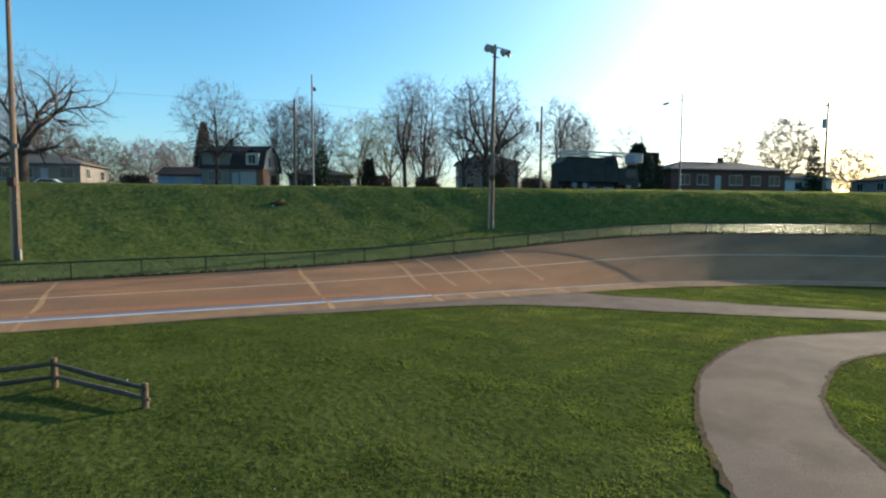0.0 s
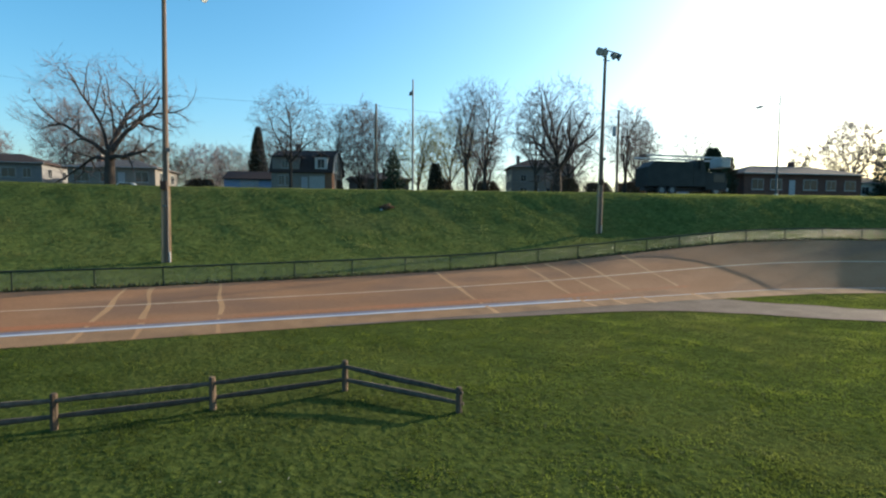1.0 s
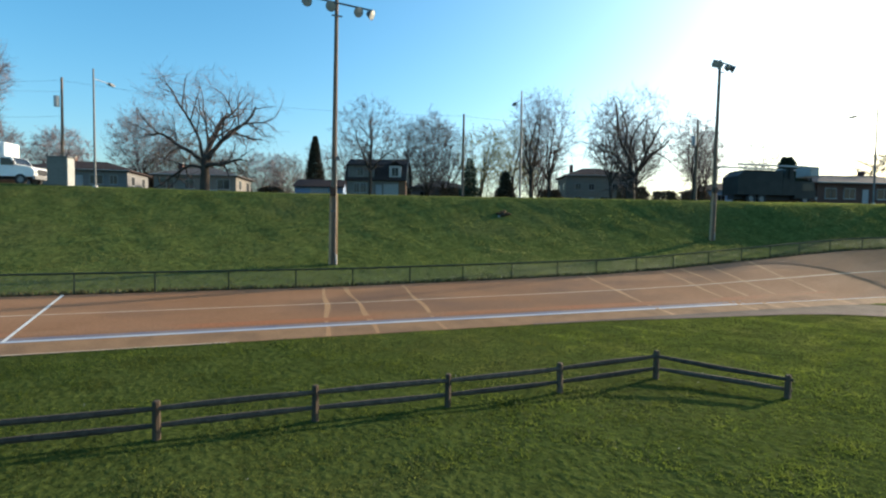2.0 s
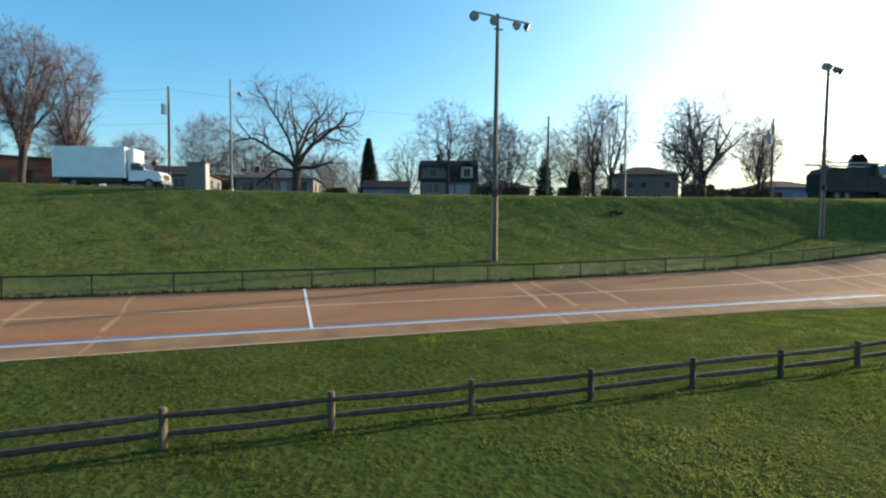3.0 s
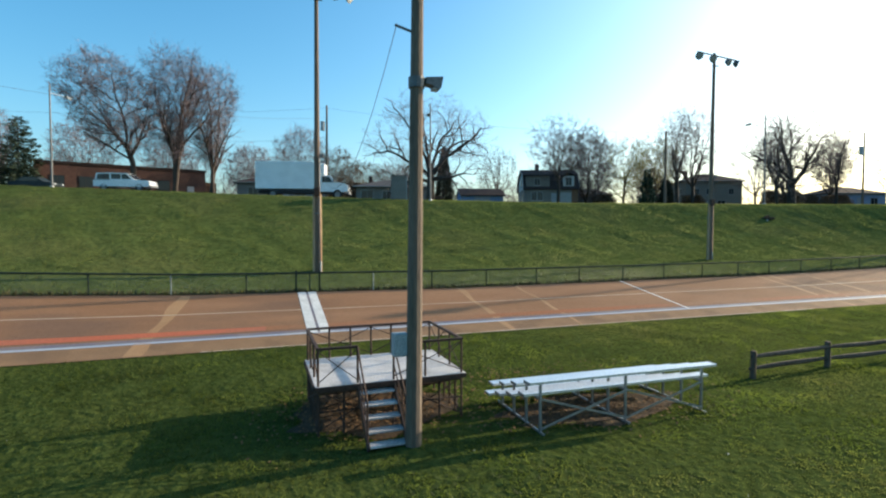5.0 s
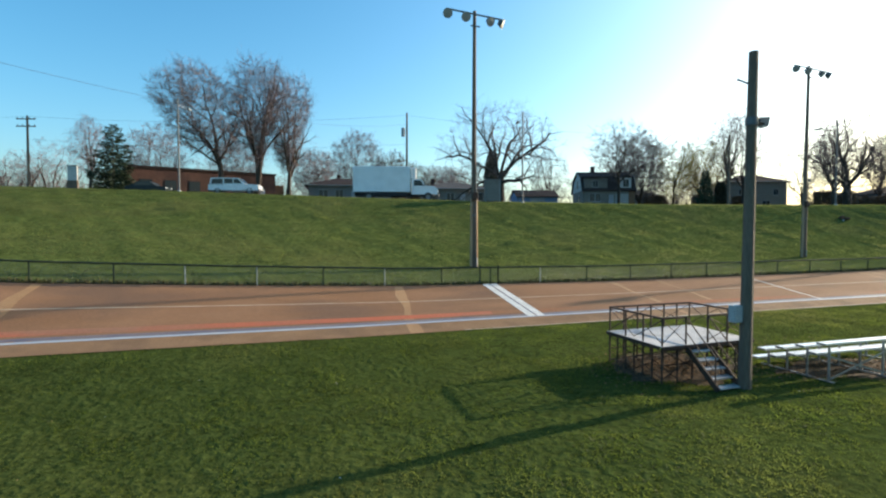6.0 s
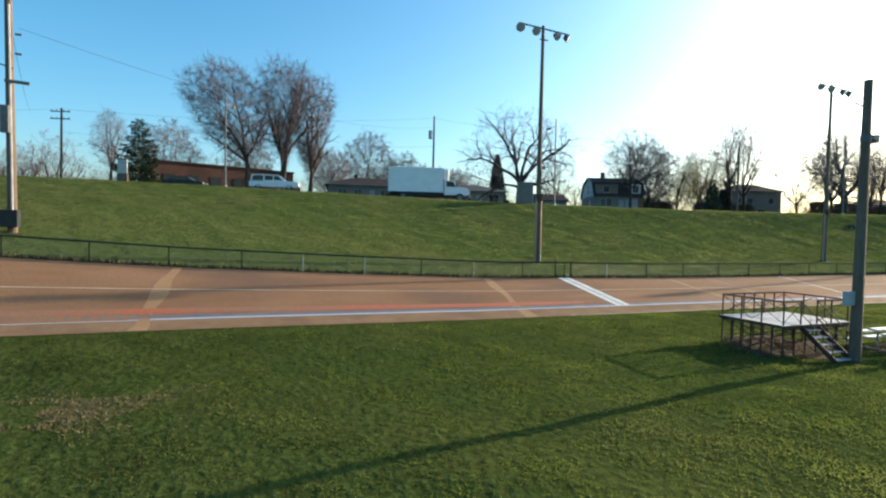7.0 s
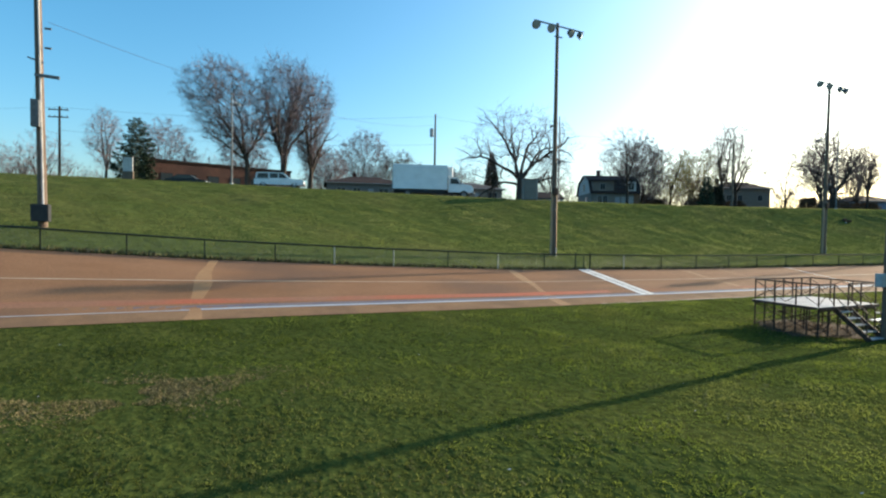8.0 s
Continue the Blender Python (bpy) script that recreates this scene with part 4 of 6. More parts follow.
def side_shoots(rng, pts, dirs, rad, L, m, f0, angle, ratio, thin):
    """Where m side branches leave each branch: place, heading, length and radius."""
    n, k = pts.shape[0], pts.shape[1] - 1
    f = f0 + (1 - f0) * (np.arange(m)[None, :] + rng.random((n, m))) / m
    f[:, -1] = 0.97
    u = f * k
    c = np.minimum(u.astype(int), k - 1)
    w = (u - c)[..., None]
    row = np.arange(n)[:, None]
    P = (pts[row, c] * (1 - w) + pts[row, c + 1] * w).reshape(-1, 3)
    D = dirs[row, c + 1].reshape(-1, 3)
    r = (rad[row, c] * (1 - w[..., 0]) + rad[row, c + 1] * w[..., 0]).reshape(-1)
    side = unit(np.cross(D, rng.normal(0, 1, D.shape)))
    a = np.radians(rng.normal(angle, angle * 0.22, (n, m)))
    a[:, -1] *= 0.4
    a = a.reshape(-1, 1)
    D = unit(D * np.cos(a) + side * np.sin(a))
    length = (L[:, None] * ratio * (1.25 - 0.65 * f) * rng.uniform(0.65, 1.25, (n, m))).reshape(-1)
    return P, D, length, np.maximum(r * thin * rng.uniform(0.75, 1.1, r.shape), 0.006)


def grow(seed, H, R, r0, fork=0.3, limbs=5, spread=42, up=0.02, counts=(6, 6), angle=47, ratio=0.62, wander=0.12, lean=(0.0, 0.0), shift=(0.0, 0.0), stems=1, fill=900, vase=0.0):
    """A bare tree: trunk, limbs that fork off near its head, two further orders of branches, and fine wood that fills a rounded crown.
    Gives lists of rods (start, end, radii) from thick to thin."""
    rng = np.random.default_rng(seed)
    z3 = np.zeros((stems, 3))
    z3[:, :2] = rng.normal(0, r0 * 1.3, (stems, 2)) * (stems > 1)
    D0 = unit(np.column_stack([lean[0] + rng.normal(0, 0.03 + 0.12 * (stems > 1), stems), lean[1] + rng.normal(0, 0.03 + 0.12 * (stems > 1), stems), np.ones(stems)]))
    Lt = np.full(stems, fork) * rng.uniform(0.9, 1.1, stems)
    pts, dirs, rad = shoot(rng, z3 / H, D0, Lt, np.full(stems, r0), 6, 0.035, 0.02, 0.8)
    rad[:, 0] *= 1.35
    orders = [(pts, rad)]
    # limbs: fanned round the head of the trunk, the last one leading on
    n = stems * limbs
    st = np.repeat(np.arange(stems), limbs)
    kf = np.tile(np.linspace(0.0, 1.0, limbs), stems)
    at = 0.72 + 0.28 * kf
    u = np.minimum(at * 6, 5.999)
    c = u.astype(int)
    P = pts[st, c] + (pts[st, c + 1] - pts[st, c]) * (u - c)[:, None]
    az = rng.uniform(0, 6.28) + 2.4 * np.arange(n) + rng.normal(0, 0.3, n)
    tilt = np.radians(spread * (1 - 0.65 * kf ** 2) * rng.uniform(0.8, 1.2, n))
    D = unit(np.column_stack([np.cos(az) * np.sin(tilt), np.sin(az) * np.sin(tilt), np.cos(tilt)]) + D0[st] * 0.25)
    # each limb reaches most of the way to a rounded outline
    a2, low = R / H, fork * 0.8
    b2, zc = (1 - low) / 2, (1 + low) / 2
    E = np.array([1 / a2, 1 / a2, 1 / b2])
    o, q = (P - [0, 0, zc]) * E, D * E
    A, Bq, C = (q * q).sum(1), (o * q).sum(1), (o * o).sum(1) - 1
    L = (-Bq + np.sqrt(np.maximum(Bq * Bq - A * C, 0.01))) / A * rng.uniform(0.72, 0.95, n)
    r = np.full(n, r0 * 0.92 / limbs ** 0.36) * rng.uniform(0.8, 1.15, n)
    for lev in range(3):
        k = (9, 6, 4)[lev]
        pts, dirs, rad = shoot(rng, P, D, L, r, k, wander * (1 + 0.25 * lev), up / (1 + 0.5 * lev), 0.32)
        orders.append((pts, rad))
        if lev == 2:
            break
        P, D, L, r = side_shoots(rng, pts, dirs, rad, L, counts[lev], (0.3, 0.2)[lev], angle + 4 * lev, ratio * (1.0, 0.92)[lev], 0.68)
    # fit height and reach
    every = np.concatenate([p.reshape(-1, 3) for p, _ in orders])
    reach = np.percentile(np.linalg.norm(every[:, :2] - every[:, :2].mean(0), axis=1), 97)
    top = np.percentile(every[:, 2], 99.8)
    out = []
    for p, rr in orders:
        q = p * [R / reach, R / reach, H / top]
        g = np.clip(q[..., 2:3] / H - fork * 0.6, 0, 1)
        q = q + g * np.array([shift[0], shift[1], 0.0])
        a, b = q[:, :-1].reshape(-1, 3), q[:, 1:].reshape(-1, 3)
        out.append((a, b, rr[:, :-1].reshape(-1), rr[:, 1:].reshape(-1)))
    # fine wood: points strewn through the crown, each joined to the nearest branch
    nodes = np.concatenate([out[2][1], out[3][1]])
    ph = rng.uniform(0, 6.28, 6)
    A4, B4 = [], []
    for share, reach in ((0.3, 0.9), (0.7, 1.0)):
        m = int(fill * share)
        d = unit(rng.normal(0, 1, (m, 3)))
        az = np.arctan2(d[:, 1], d[:, 0])
        lump = 1 + 0.07 * np.sin(3 * az + 4 * d[:, 2] + ph[0]) + 0.06 * np.sin(5 * az - 5 * d[:, 2] + ph[1]) + 0.05 * np.sin(9 * az + 9 * d[:, 2] + ph[2])
        rho = rng.random(m) ** (1 / (3.8 + 4 * vase)) * lump * reach
        p = d * rho[:, None] * [R, R, b2 * H] + [0, 0, zc * H]
        p[:, :2] *= 1 - vase * np.clip((1 - (p[:, 2:3] / H - low) / (1 - low)) * 1.3, 0, 1)
        g = np.clip(p[:, 2:3] / H - fork * 0.6, 0, 1)
        p = p + g * np.array([shift[0], shift[1], 0.0])
        gap = ((p[:, None, :] - nodes[None]) ** 2).sum(2) + 1.5 * np.maximum(nodes[None, :, 2] - p[:, None, 2], 0)
        at = nodes[gap.argmin(1)]
        mid = (at + p) / 2 + rng.normal(0, 0.05, p.shape) * np.linalg.norm(p - at, axis=1, keepdims=True)
        A4 += [at, mid]
        B4 += [mid, p]
        nodes = np.concatenate([nodes, mid, p])
    A4, B4 = np.concatenate(A4), np.concatenate(B4)
    out.append((A4, B4, np.full(len(A4), 0.011), np.full(len(A4), 0.008)))
    return out


def twig_spikes(A, Bp, seed, H, per=(4, 2), length=(0.045, 0.03), width=0.0065):
    """Thin spikes along the last wood, and finer ones upon them."""
    rng = np.random.default_rng(seed + 500)
    V, F, o = [], [], 0
    for lev, (k, L) in enumerate(zip(per, length)):
        i = np.repeat(np.arange(len(A)), k)
        base = A[i] + (Bp[i] - A[i]) * rng.random((len(i), 1)) ** 0.8
        d = unit(unit(Bp[i] - A[i]) * 0.8 + rng.normal(0, 0.42, (len(i), 3)) + [0, 0, 0.15])
        tip = base + d * H * L * rng.uniform(0.4, 1.3, (len(i), 1))
        u = unit(np.cross(d, rng.normal(0, 1, (len(i), 3)))) * width * (1.6 if lev == 0 else 1.2)
        c = len(i)
        j = np.arange(c) + o
        V += [base + u, base - u, tip]
        F.append(np.stack([j, j + c, j + 2 * c], -1))
        o += 3 * c
        A, Bp = base, tip
    return np.concatenate(V), np.concatenate(F)


def bare_tree(name, x, y, H, R, seed, label, r0=None, group="", twig_mat=None, sink=0.0, tw=0.0065, per=(3, 2), length=(0.055, 0.035), **kw):
    r0 = r0 or H * 0.018
    orders = grow(seed, H * 0.98, R * 0.96, r0, **kw)
    t = thing(name, pose(x, y, lz(x, y) - sink), label, "tree", group)
    v1, f1 = rods(orders[:3], 6)
    arr_mesh("trunk", v1, f1, M_BARK, t, smooth=True)
    v2, f2 = rods(orders[3:], 3)
    a, b = orders[-1][:2]
    v3, f3 = twig_spikes(a, b, seed, H, per, length, tw)
    f2 = np.concatenate([f2[:, [0, 1, 2]], f2[:, [0, 2, 3]]])
    tagged(arr_mesh("crown", np.concatenate([v2, v3]), np.concatenate([f2, f3 + len(v2)]), twig_mat or M_TWIG, t), "fine bare twigs")
    return t


def spruce(x, y, H, R, seed, label, needle=None, form=0.8):
    """Tiers of drooping boughs of uneven reach, each a flat spray of needles along a curved branch, with gaps between the tiers."""
    rng = np.random.default_rng(seed)
    t = thing("spruce", pose(x, y, lz(x, y)), label, "tree", "evergreens across the street")
    part("trunk", tube(B(), (0, 0, -0.2), (0, 0, H * 0.99), H * 0.016, 0.02, 7), M_BARK, t)
    V, F = [], []
    o = 0
    z = H * 0.04
    while z < H * 0.985:
        f = z / H
        reach = R * (1 - f) ** form * rng.uniform(0.75, 1.1) + 0.1
        nb = int(6 + 3 * (1 - f))
        a0 = rng.uniform(0, 6.28)
        for k in range(nb):
            az = a0 + 6.28 * k / nb + rng.normal(0, 0.22)
            L = reach * rng.uniform(0.55, 1.2)
            n = max(14, int(L * 46))
            tt = rng.random(n) ** 0.6
            side = rng.normal(0, 1, n) * (0.1 + 0.24 * L * tt * (1.15 - tt))
            drop = rng.exponential(0.11, n)
            c = np.column_stack([np.cos(az) * L * tt - np.sin(az) * side, np.sin(az) * L * tt + np.cos(az) * side, z - 0.34 * L * tt + 0.3 * L * tt ** 2.4 - drop - 0.15 * np.abs(side)])
            s = rng.uniform(0.14, 0.32, (n, 1)) * (0.75 + 0.45 * (1 - f))
            turn = az + np.sign(side) * rng.uniform(0.2, 1.0, n)
            d1 = np.column_stack([np.cos(turn), np.sin(turn), rng.normal(-0.2, 0.25, n)])
            d2 = rng.normal(0, 1, (n, 3))
            V += [c - d1 * s * 0.4, c + d1 * s, c + d1 * s * 0.3 + d2 * s * 0.4]
            i = np.arange(n) + o
            F.append(np.stack([i, i + n, i + 2 * n], -1))
            o += 3 * n
        z += (H * 0.03 + 0.1) * rng.uniform(0.75, 1.3)
    arr_mesh("crown", np.concatenate(V), np.concatenate(F), needle or M_NEEDLE, t)
    return t


def cedar(x, y, H, R, seed, label, needle=None, name="cedar", taper=1.0, group="evergreens across the street"):
    """A dense, narrow evergreen: a ragged spire of small sprays over a dark core."""
    rng = np.random.default_rng(seed)
    t = thing(name, pose(x, y, lz(x, y)), label, "tree" if H > 3 else "shrub", group)
    part("trunk", tube(B(), (0, 0, -0.2), (0, 0, H * 0.9), R * 0.12, 0.02, 6), M_BARK, t)
    n = int(1500 + 900 * H * R)
    f = rng.random(n) ** 1.15
    az = rng.uniform(0, 6.28, n)
    prof = np.where(f < 0.2, 0.75 + 1.25 * f, 1.0) * (1 - np.maximum(f - 0.1, 0) / 0.9 * taper) ** 0.75
    lump = 1 + 0.16 * np.sin(3 * az + 7 * f) + 0.12 * np.sin(7 * az - 15 * f)
    r = R * prof * lump * rng.uniform(0.55, 1.05, n)
    c = np.column_stack([np.cos(az) * r, np.sin(az) * r, f * H])
    s = rng.uniform(0.1, 0.26, (n, 1)) * min(1.0, 0.5 + R * 0.4)
    outw = np.column_stack([np.cos(az), np.sin(az), np.full(n, 0.9)])
    d1, d2 = outw + rng.normal(0, 0.5, (n, 3)), rng.normal(0, 1, (n, 3))
    V = np.concatenate([c - d1 * s * 0.3, c + d1 * s * 0.8, c + d1 * s * 0.2 + d2 * s * 0.45])
    i = np.arange(n)
    arr_mesh("crown", V, np.stack([i, i + n, i + 2 * n], -1), needle or M_CEDAR, t)
    return t


# the lone spreading tree by the street, the great oak, and the three tall trees before the brick building
bare_tree("elm_tree", -22.3, 72.6, 15.9, 9.2, 11, "wide-spreading bare tree with dark limbs beside the street", 0.62, fork=0.3, limbs=8, spread=72, counts=(7, 6), sink=0.3, ratio=0.55, wander=0.19, fill=800, per=(2, 2))
bare_tree("oak_tree", 30.1, 60.6, 16.4, 6.8, 23, "great bare oak with a thick trunk in front of a house", 0.64, fork=0.27, limbs=8, spread=64, counts=(7, 6), sink=0.3, wander=0.17, fill=750, per=(2, 2), tw=0.008)
bare_tree("tall_tree", -59.8, 85.6, 19.6, 7.2, 31, "tall bare shade tree with a dense crown leaning over", 0.42, "tall trees before the brick building", M_REDTWIG, fork=0.4, limbs=7, spread=62, counts=(7, 6), lean=(-0.08, 0), shift=(-5.6, 0), fill=1500, tw=0.0105, vase=0.1)
bare_tree("tall_tree", -54.8, 86.2, 21.7, 5.7, 36, "tall bare shade tree with two upswept stems", 0.36, "tall trees before the brick building", M_REDTWIG, fork=0.34, limbs=4, spread=40, counts=(6, 6), stems=2, fill=1150, tw=0.009, vase=0.7, wander=0.09)
bare_tree("tall_tree", -51.0, 89.4, 20.6, 5.2, 38, "tall bare shade tree with a narrow rounded crown", 0.34, "tall trees before the brick building", M_REDTWIG, fork=0.3, limbs=4, spread=40, counts=(6, 6), stems=2, fill=1150, tw=0.009, shift=(0.8, 0), vase=0.6, wander=0.1)

# trees among the houses: place, height, reach, seed, head of the trunk, spread of the limbs, stems, kind of crown
STREET = (
    (-2.5, 72.2, 14.3, 5.4, 41, 0.36, 50, 1, "bare"),
    (5.6, 82.8, 14.6, 4.6, 48, 0.16, 44, 2, "bare"), (9.0, 81.4, 15.2, 4.8, 42, 0.16, 44, 2, "dense"), (12.6, 83.2, 14.2, 4.6, 43, 0.18, 42, 2, "bare"),
    (19.2, 84.4, 14.6, 4.8, 64, 0.2, 46, 1, "bud"), (23.6, 81.6, 15.0, 5.4, 44, 0.24, 52, 1, "bud"), (24.6, 77.0, 19.2, 3.9, 45, 0.34, 38, 1, "bare"), (27.4, 76.2, 19.4, 4.6, 63, 0.32, 42, 1, "bare"),
    (26.6, 60.2, 13.6, 3.6, 46, 0.3, 40, 1, "bare"), (36.0, 66.5, 14.6, 4.2, 47, 0.28, 44, 1, "bare"), (43.3, 63.0, 14.8, 3.9, 49, 0.3, 40, 1, "bare"), (47.2, 80.2, 15.2, 5.6, 66, 0.28, 52, 1, "bare"), (50.2, 68.6, 15.0, 3.9, 50, 0.28, 40, 2, "bare"), (53.8, 70.6, 14.2, 3.6, 65, 0.3, 38, 1, "bare"),
    (55.4, 61.4, 11.6, 3.9, 51, 0.26, 46, 2, "bare"), (74.0, 58.0, 10.6, 2.4, 52, 0.36, 40, 1, "bare"), (92.4, 61.0, 15.6, 5.6, 53, 0.3, 52, 1, "dense"), (106.0, 57.3, 10.4, 5.2, 54, 0.16, 52, 2, "dense"),
    (-35.8, 115.0, 18.0, 6.6, 55, 0.24, 46, 2, "dense"), (-29.0, 112.0, 13.6, 6.0, 56, 0.18, 50, 2, "shrubby"), (-22.6, 119.0, 12.4, 6.4, 57, 0.14, 60, 3, "shrubby"), (-45.6, 104.0, 11.6, 4.6, 58, 0.2, 46, 1, "dense"), (-81.0, 103.0, 14.0, 3.0, 59, 0.36, 36, 1, "bare"), (-74.0, 116.0, 15.6, 6.0, 60, 0.2, 50, 1, "dense"), (-60.0, 118.0, 15.0, 5.4, 68, 0.2, 50, 2, "dense"),
    (-15.0, 124.0, 13.0, 5.6, 61, 0.16, 50, 2, "dense"), (-9.5, 128.0, 13.4, 5.6, 62, 0.18, 48, 2, "dense"), (-1.0, 96.0, 13.2, 5.0, 67, 0.2, 46, 1, "bare"), (33.0, 92.0, 15.0, 5.2, 69, 0.22, 48, 1, "bare"), (39.0, 99.0, 15.5, 5.0, 70, 0.24, 46, 1, "bare"))
for x, y, H, R, sd, fk, sp, stems, crown in STREET:
    label = {"bud": "bare tree budding yellow-green among the houses", "dense": "bare tree with a dense twiggy crown among the houses", "shrubby": "low dense brown bare tree behind the houses"}.get(crown, "bare leafless tree among the houses")
    twig = {"bud": M_BUD, "shrubby": M_SHRUB}.get(crown, M_REDTWIG if x < -14 else None)
    cn = (7, 6) if stems == 1 else (6, 5)
    bare_tree("street_tree", x, y, H, R, sd, label, H * (0.018 if stems == 1 else 0.013), "bare trees among the houses", twig, fork=fk, limbs=6 if stems == 1 else 4, spread=sp + 6, stems=stems, counts=cn, fill={"bare": 560, "bud": 720}.get(crown, 1050), per=(3, 2) if crown != "bare" else (2, 2), tw=(0.011 if x > 75 else 0.0085) * (1.5 if crown in ("dense", "shrubby") else 1.1))

spruce(-74.9, 92.5, 11.2, 3.7, 71, "broad dark green spruce beside the brick building", form=0.5)
spruce(94.5, 57.4, 10.8, 2.7, 72, "dark green spruce beside a white house")
spruce(9.8, 67.6, 6.4, 1.9, 73, "dark green spruce between bare trees")
cedar(-4.3, 116.6, 15.4, 2.5, 74, "tall dark conical evergreen behind the houses", taper=0.95)
cedar(17.3, 71.9, 4.9, 1.25, 75, "dark conical evergreen beside the street", taper=0.8)
cedar(48.4, 52.6, 6.6, 2.3, 76, "broad dark evergreen beside a low house", M_NEEDLE, taper=0.9)
cedar(51.2, 53.2, 5.6, 1.7, 77, "rounded dark evergreen beside a low house", M_CEDAR, taper=0.6)
for k, (x, y, H, R) in enumerate(((36.2, 68.5, 3.4, 1.8), (41.0, 66.0, 2.6, 2.2), (45.5, 64.5, 2.6, 2.6), (33.4, 63.0, 2.8, 1.6), (13.0, 82.0, 3.0, 2.4), (21.5, 80.0, 3.2, 2.0), (28.5, 77.5, 3.0, 2.2), (-14.0, 95.0, 3.0, 2.6), (-28.0, 96.0, 3.4, 3.2), (4.5, 80.5, 2.6, 1.6), (-32.5, 108.0, 5.2, 4.2), (-24.6, 106.5, 5.8, 4.6), (-40.0, 110.0, 4.4, 4.0))):
    cedar(x, y, H, R, 80 + k, "brown leafless shrub thicket between the houses", M_SHRUB, "shrub", 0.55, "shrubs between the houses")

# far woods closing the view
protos = [bare_tree("far_tree", -118.0 + 6 * i, 168.0 - 3 * i, 15 + 2 * i, 7.0, 90 + i, "distant bare tree on the skyline", None, "distant trees", M_REDTWIG, fork=0.18, stems=2, limbs=4, fill=230, counts=(4, 3), spread=50, per=(2, 2), length=(0.07, 0.05), tw=0.02) for i in range(3)]
rng = random.Random(12)
for i in range(62):
    x = -190 + i * 6.5 + rng.uniform(-2, 2)
    y = 150 - SLANT * x * 0.8 + rng.uniform(-14, 22)
    s = rng.uniform(0.7, 1.1)
    c = copy_thing(protos[i % 3], pose(x, y, lz(x, y) - 0.5, 0, 0, rng.uniform(0, 360)) @ Matrix.Diagonal((s, s, s * rng.uniform(0.8, 1.0), 1)))


# ---- houses across the street ----
ROAD_TURN = -math.degrees(math.atan(SLANT))


def window(parent, x, y, z, w, h, face=1, side=False, trim=None):
    """A window on a wall: frame, sill and pane. On the front (facing -y) or, with side, on an end wall facing +x or -x."""
    trim = trim or M_TRIM

    def put(a, b, mat_, nm, par):
        x0, d0, z0 = a
        x1, d1, z1 = b
        if side:
            xs2 = sorted((x + face * d0, x + face * d1))
            return part(nm, box(B(), xs2[0], y + x0, z + z0, xs2[1], y + x1, z + z1), mat_, par)
        return part(nm, box(B(), x + x0, y - d1, z + z0, x + x1, y - d0, z + z1), mat_, par)
    f = put((-w / 2 - 0.07, -0.02, -0.07), (w / 2 + 0.07, 0.05, h + 0.07), trim, "window", parent)
    put((-w / 2, 0.03, 0), (w / 2, 0.058, h), M_PANE, "pane", f)
    put((-0.025, 0.058, 0), (0.025, 0.07, h), trim, "mullion", f)
    put((-w / 2 - 0.12, 0.0, -0.13), (w / 2 + 0.12, 0.11, -0.07), trim, "sill", f)


def walls(parent, w, d, h, material, base=0.0):
    bm = B()
    t = 0.2
    for a in ((-w / 2, -d / 2, w / 2, -d / 2 + t), (-w / 2, d / 2 - t, w / 2, d / 2), (-w / 2, -d / 2 + t, -w / 2 + t, d / 2 - t), (w / 2 - t, -d / 2 + t, w / 2, d / 2 - t)):
        box(bm, a[0], a[1], base - 1.6 if base == 0 else base, a[2], a[3], h)
    return part("wall", bm, material, parent)


def roof_shell(parent, outline, x0, x1, material, thick=0.14):
    """A roof of folded slabs along x from a line of (y, z) points."""
    bm = B()
    for (ya, za), (yb, zb) in zip(outline, outline[1:]):
        n = Vector((0, -(zb - za), yb - ya)).normalized() * thick
        q = [(ya, za), (yb, zb), (yb + n.y, zb + n.z), (ya + n.y, za + n.z)]
        a = [bm.verts.new((x0, y, z)) for y, z in q]
        b = [bm.verts.new((x1, y, z)) for y, z in q]
        for i in range(4):
            bm.faces.new((a[i], a[(i + 1) % 4], b[(i + 1) % 4], b[i]))
        bm.faces.new(a[::-1])
        bm.faces.new(b)
    bmesh.ops.recalc_face_normals(bm, faces=bm.faces[:])
    return part("roof", bm, material, parent)


def hip_roof(parent, w, d, h, rise, over, material):
    bm = B()
    W, D = w / 2 + over, d / 2 + over
    r = max(W - D, 0.3)
    lo = [bm.verts.new(p) for p in ((-W, -D, h), (W, -D, h), (W, D, h), (-W, D, h))]
    ed = [bm.verts.new(p) for p in ((-W, -D, h + 0.16), (W, -D, h + 0.16), (W, D, h + 0.16), (-W, D, h + 0.16))]
    a, b = bm.verts.new((-r, 0, h + rise)), bm.verts.new((r, 0, h + rise))
    bm.faces.new(lo[::-1])
    for i in range(4):
        bm.faces.new((lo[i], lo[(i + 1) % 4], ed[(i + 1) % 4], ed[i]))
    bm.faces.new((ed[0], ed[1], b, a))
    bm.faces.new((ed[1], ed[2], b))
    bm.faces.new((ed[2], ed[3], a, b))
    bm.faces.new((ed[3], ed[0], a))
    return part("roof", bm, material, parent)


